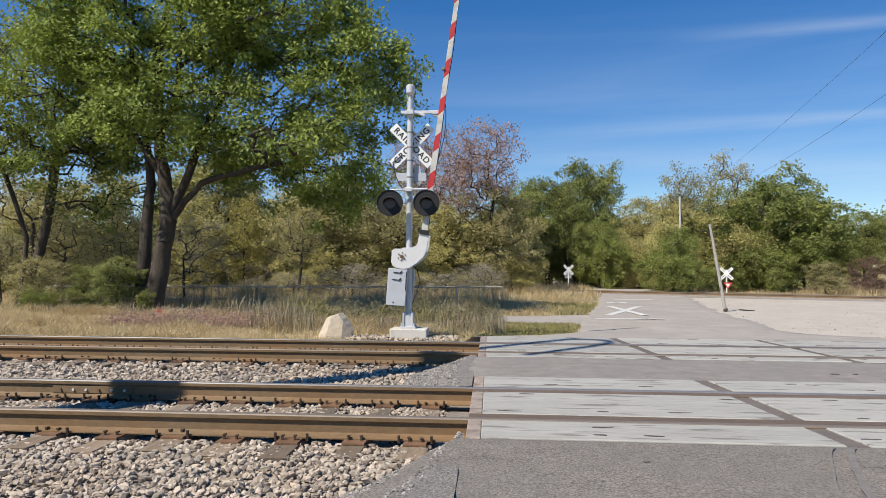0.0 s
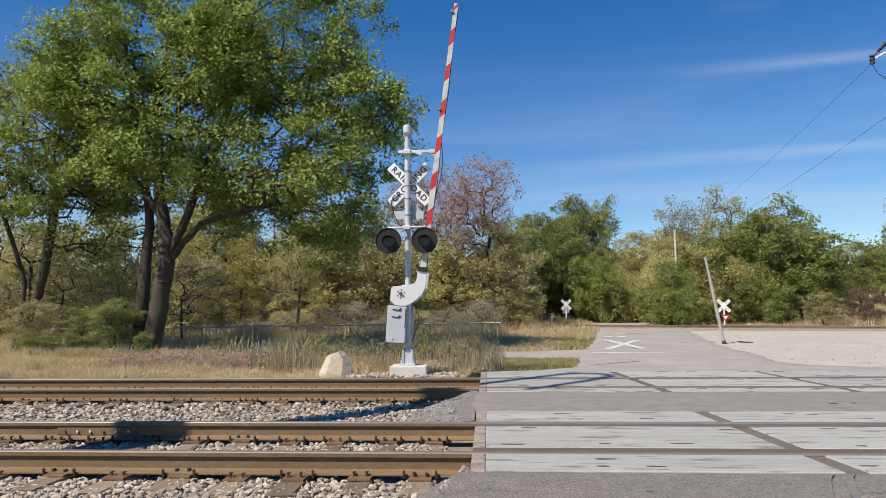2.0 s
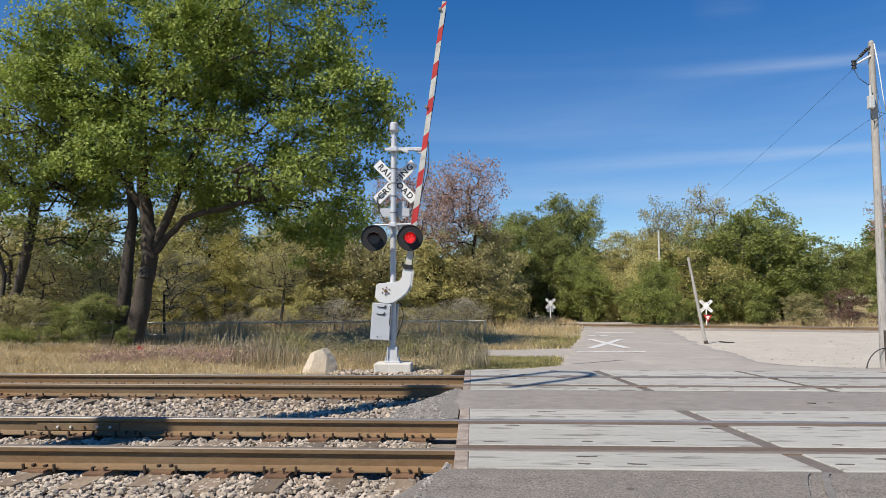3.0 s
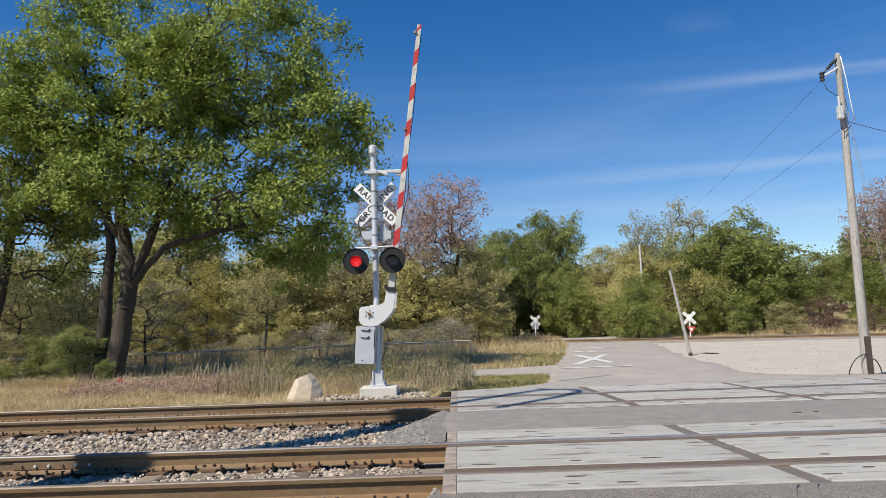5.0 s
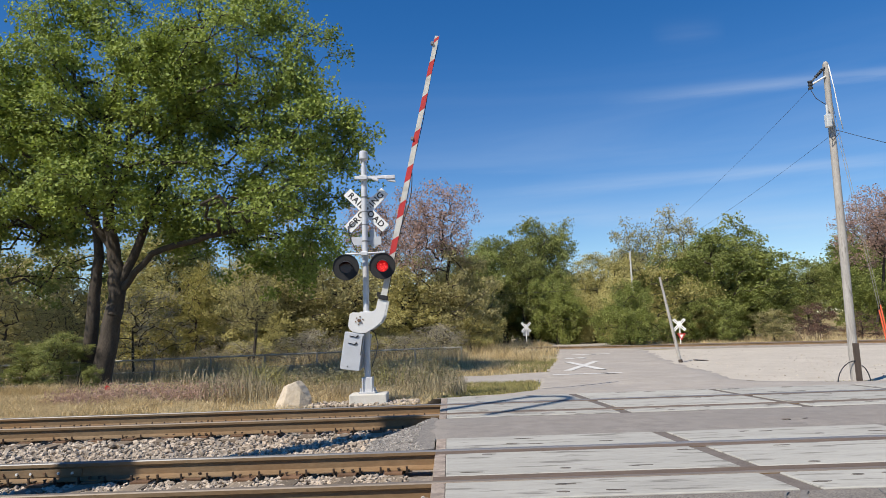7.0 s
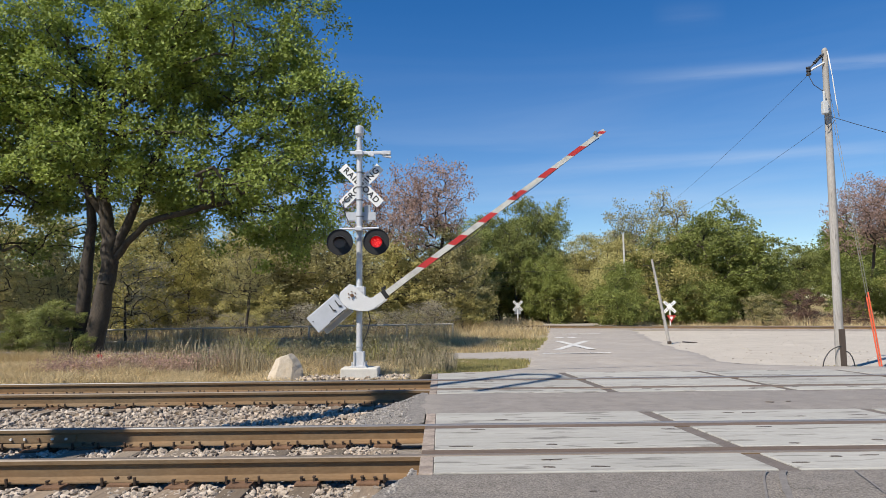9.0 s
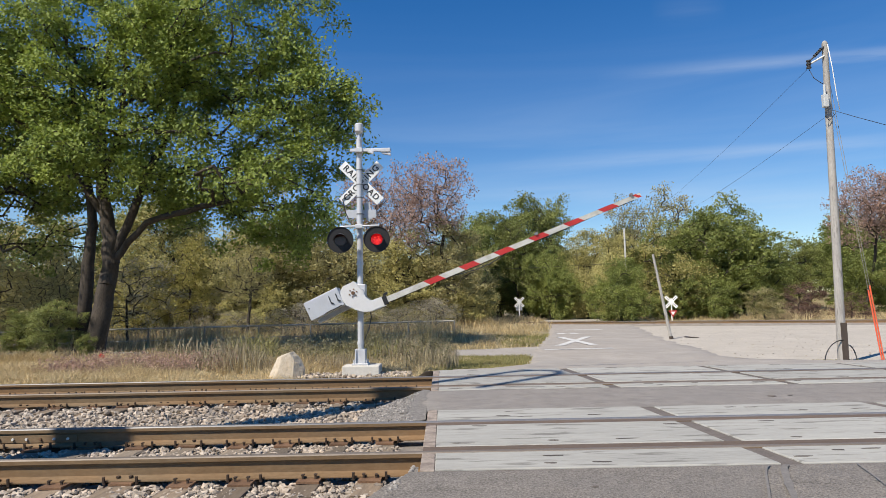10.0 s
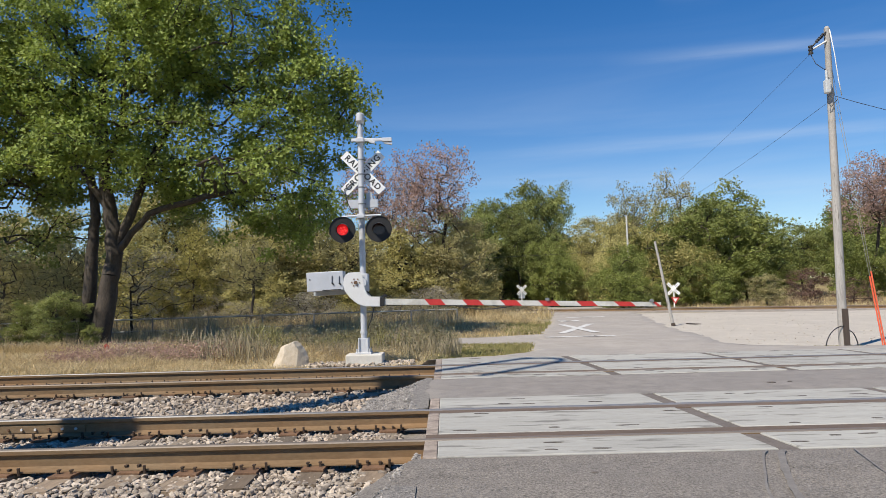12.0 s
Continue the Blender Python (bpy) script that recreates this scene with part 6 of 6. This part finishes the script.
def wire_span(a, b, sag, r=0.009, label="thin dark overhead wire"):
    a, b = Vector(a), Vector(b)
    bm = bmesh.new()
    path_tube(bm, [a.lerp(b, s) - Vector((0, 0, sag * 4 * s * (1 - s))) for s in np.linspace(0, 1, 24)], r, 5)
    return solid("overhead_wire", bm, M["wire"], label, "wire", group="overhead wires")


wire_span((UX - 0.38, UY - 0.05, 7.2), (15.6, 57, 7.4), 0.5, 0.0045)
wire_span((UX - 0.1, UY - 0.1, 5.85), (15.6, 57, 6.8), 0.6, 0.0045)
wire_span((UX + 0.12, UY, 6.1), (26, 16.2, 5.2), 1.2, 0.008)
wire_span((15.6, 57, 4.6), (-30, 56, 4.6), 0.5, 0.012)

# unseen pole behind the viewer, added and shaped to cast the shadow over the rails
back = thing("utility_pole", "unseen stout wooden pole shaped to cast the shadow over the rails", "utility pole", pose(-7.65, 3.2, LOW))
bm = bmesh.new()
tube(bm, (0, 0, 0), (0, 0, 7.0), 0.34, 0.3, 16)
tube(bm, (0, 0, 7.0), (0, 0, 12.6), 0.3, 0.22, 16)
tube(bm, (0, 0, 12.6), (0, 0, 13.2), 0.22, 0.11, 16)
tube(bm, (0, 0, 13.2), (0, 0, 16.2), 0.11, 0.09, 12)
part("shaft", bm, M["pole_wood"], back)
# a hook added only for the second streak of that shadow
bm = bmesh.new()
path_tube(bm, [(0, 0, 15.9), (0.2, -0.19, 16.3), (0.45, -0.43, 16.35), (0.62, -0.6, 16.0), (0.7, -0.68, 15.0), (0.74, -0.72, 13.2)], 0.09, 8)
part("drop_bracket", bm, M["pole_wood"], back, "unseen hook added to cast the second streak of the shadow")

# ---- litter ----
rng = random.Random(77)
for x, y, s in ((4.2, 8.75, 0.05), (4.45, 8.8, 0.03), (1.0, 4.7, 0.02), (5.4, 24.0, 0.09)):
    bm = bmesh.new()
    bmesh.ops.create_icosphere(bm, subdivisions=1, radius=1.0)
    for v in bm.verts:
        v.co = Vector((v.co.x * s * rng.uniform(0.8, 2.2), v.co.y * s * rng.uniform(0.5, 1), v.co.z * s * 0.2))
    solid("debris", bm, M["filler"], "dark scrap lying on the asphalt", "debris", at=pose(x, y, road_z(y) + s * 0.1))
bm = bmesh.new()
box(bm, (0, 0, 0), (0.16, 0.1, 0.12), (20, 30, 10), bevel=0.02)
solid("litter", bm, M["red"], "crumpled red litter in the grass", "litter", at=pose(-10.2, 20.2, LOW + 0.35))

# ---- what moves ----
# seconds and the arm's angle over the horizontal
ARM = [(0.0, 82.4), (6.7, 82.4), (6.9, 79.5), (7.1, 74.5), (7.4, 67.5), (7.7, 61.0), (8.0, 55.0), (8.3, 48.8), (8.5, 44.9), (8.7, 41.0), (9.0, 36.3), (9.3, 31.2), (9.5, 28.2),
       (10.0, 21.4), (10.5, 13.8), (10.8, 10.0), (11.1, 7.0), (11.5, 2.9), (11.7, 0.8), (12.0, -2.0)]
# seconds at which the lamps change over, and the one that then shines
LIT = [(2.75, "l"), (2.95, "r"), (3.45, "l"), (4.08, "r"), (4.68, "l"), (5.34, "r"), (5.85, "l"), (6.45, "r"), (7.05, "l"), (7.62, "r"), (8.2, "l"), (8.75, "r"), (9.35, "l"), (9.95, "r"), (10.55, "l"),
       (11.15, "r"), (11.78, "l")]


def motions():
    walk(gate, [(t, pose(HUB[0], 0, HUB[1], 0, -a, 0)) for t, a in ARM])
    for side, half, shutter in SHUTTERS:
        shut, aside = pose(0, 0, 0), pose(half * 0.15, 0, 0)
        rows, now = [(0.0, shut)], shut
        for t, lit in LIT:
            then = aside if lit == side else shut
            if then is not now:
                rows += [(t - 0.034, now), (t, then)]
                now = then
        rows.append((12.0, now))
        walk(shutter, rows)


motions()
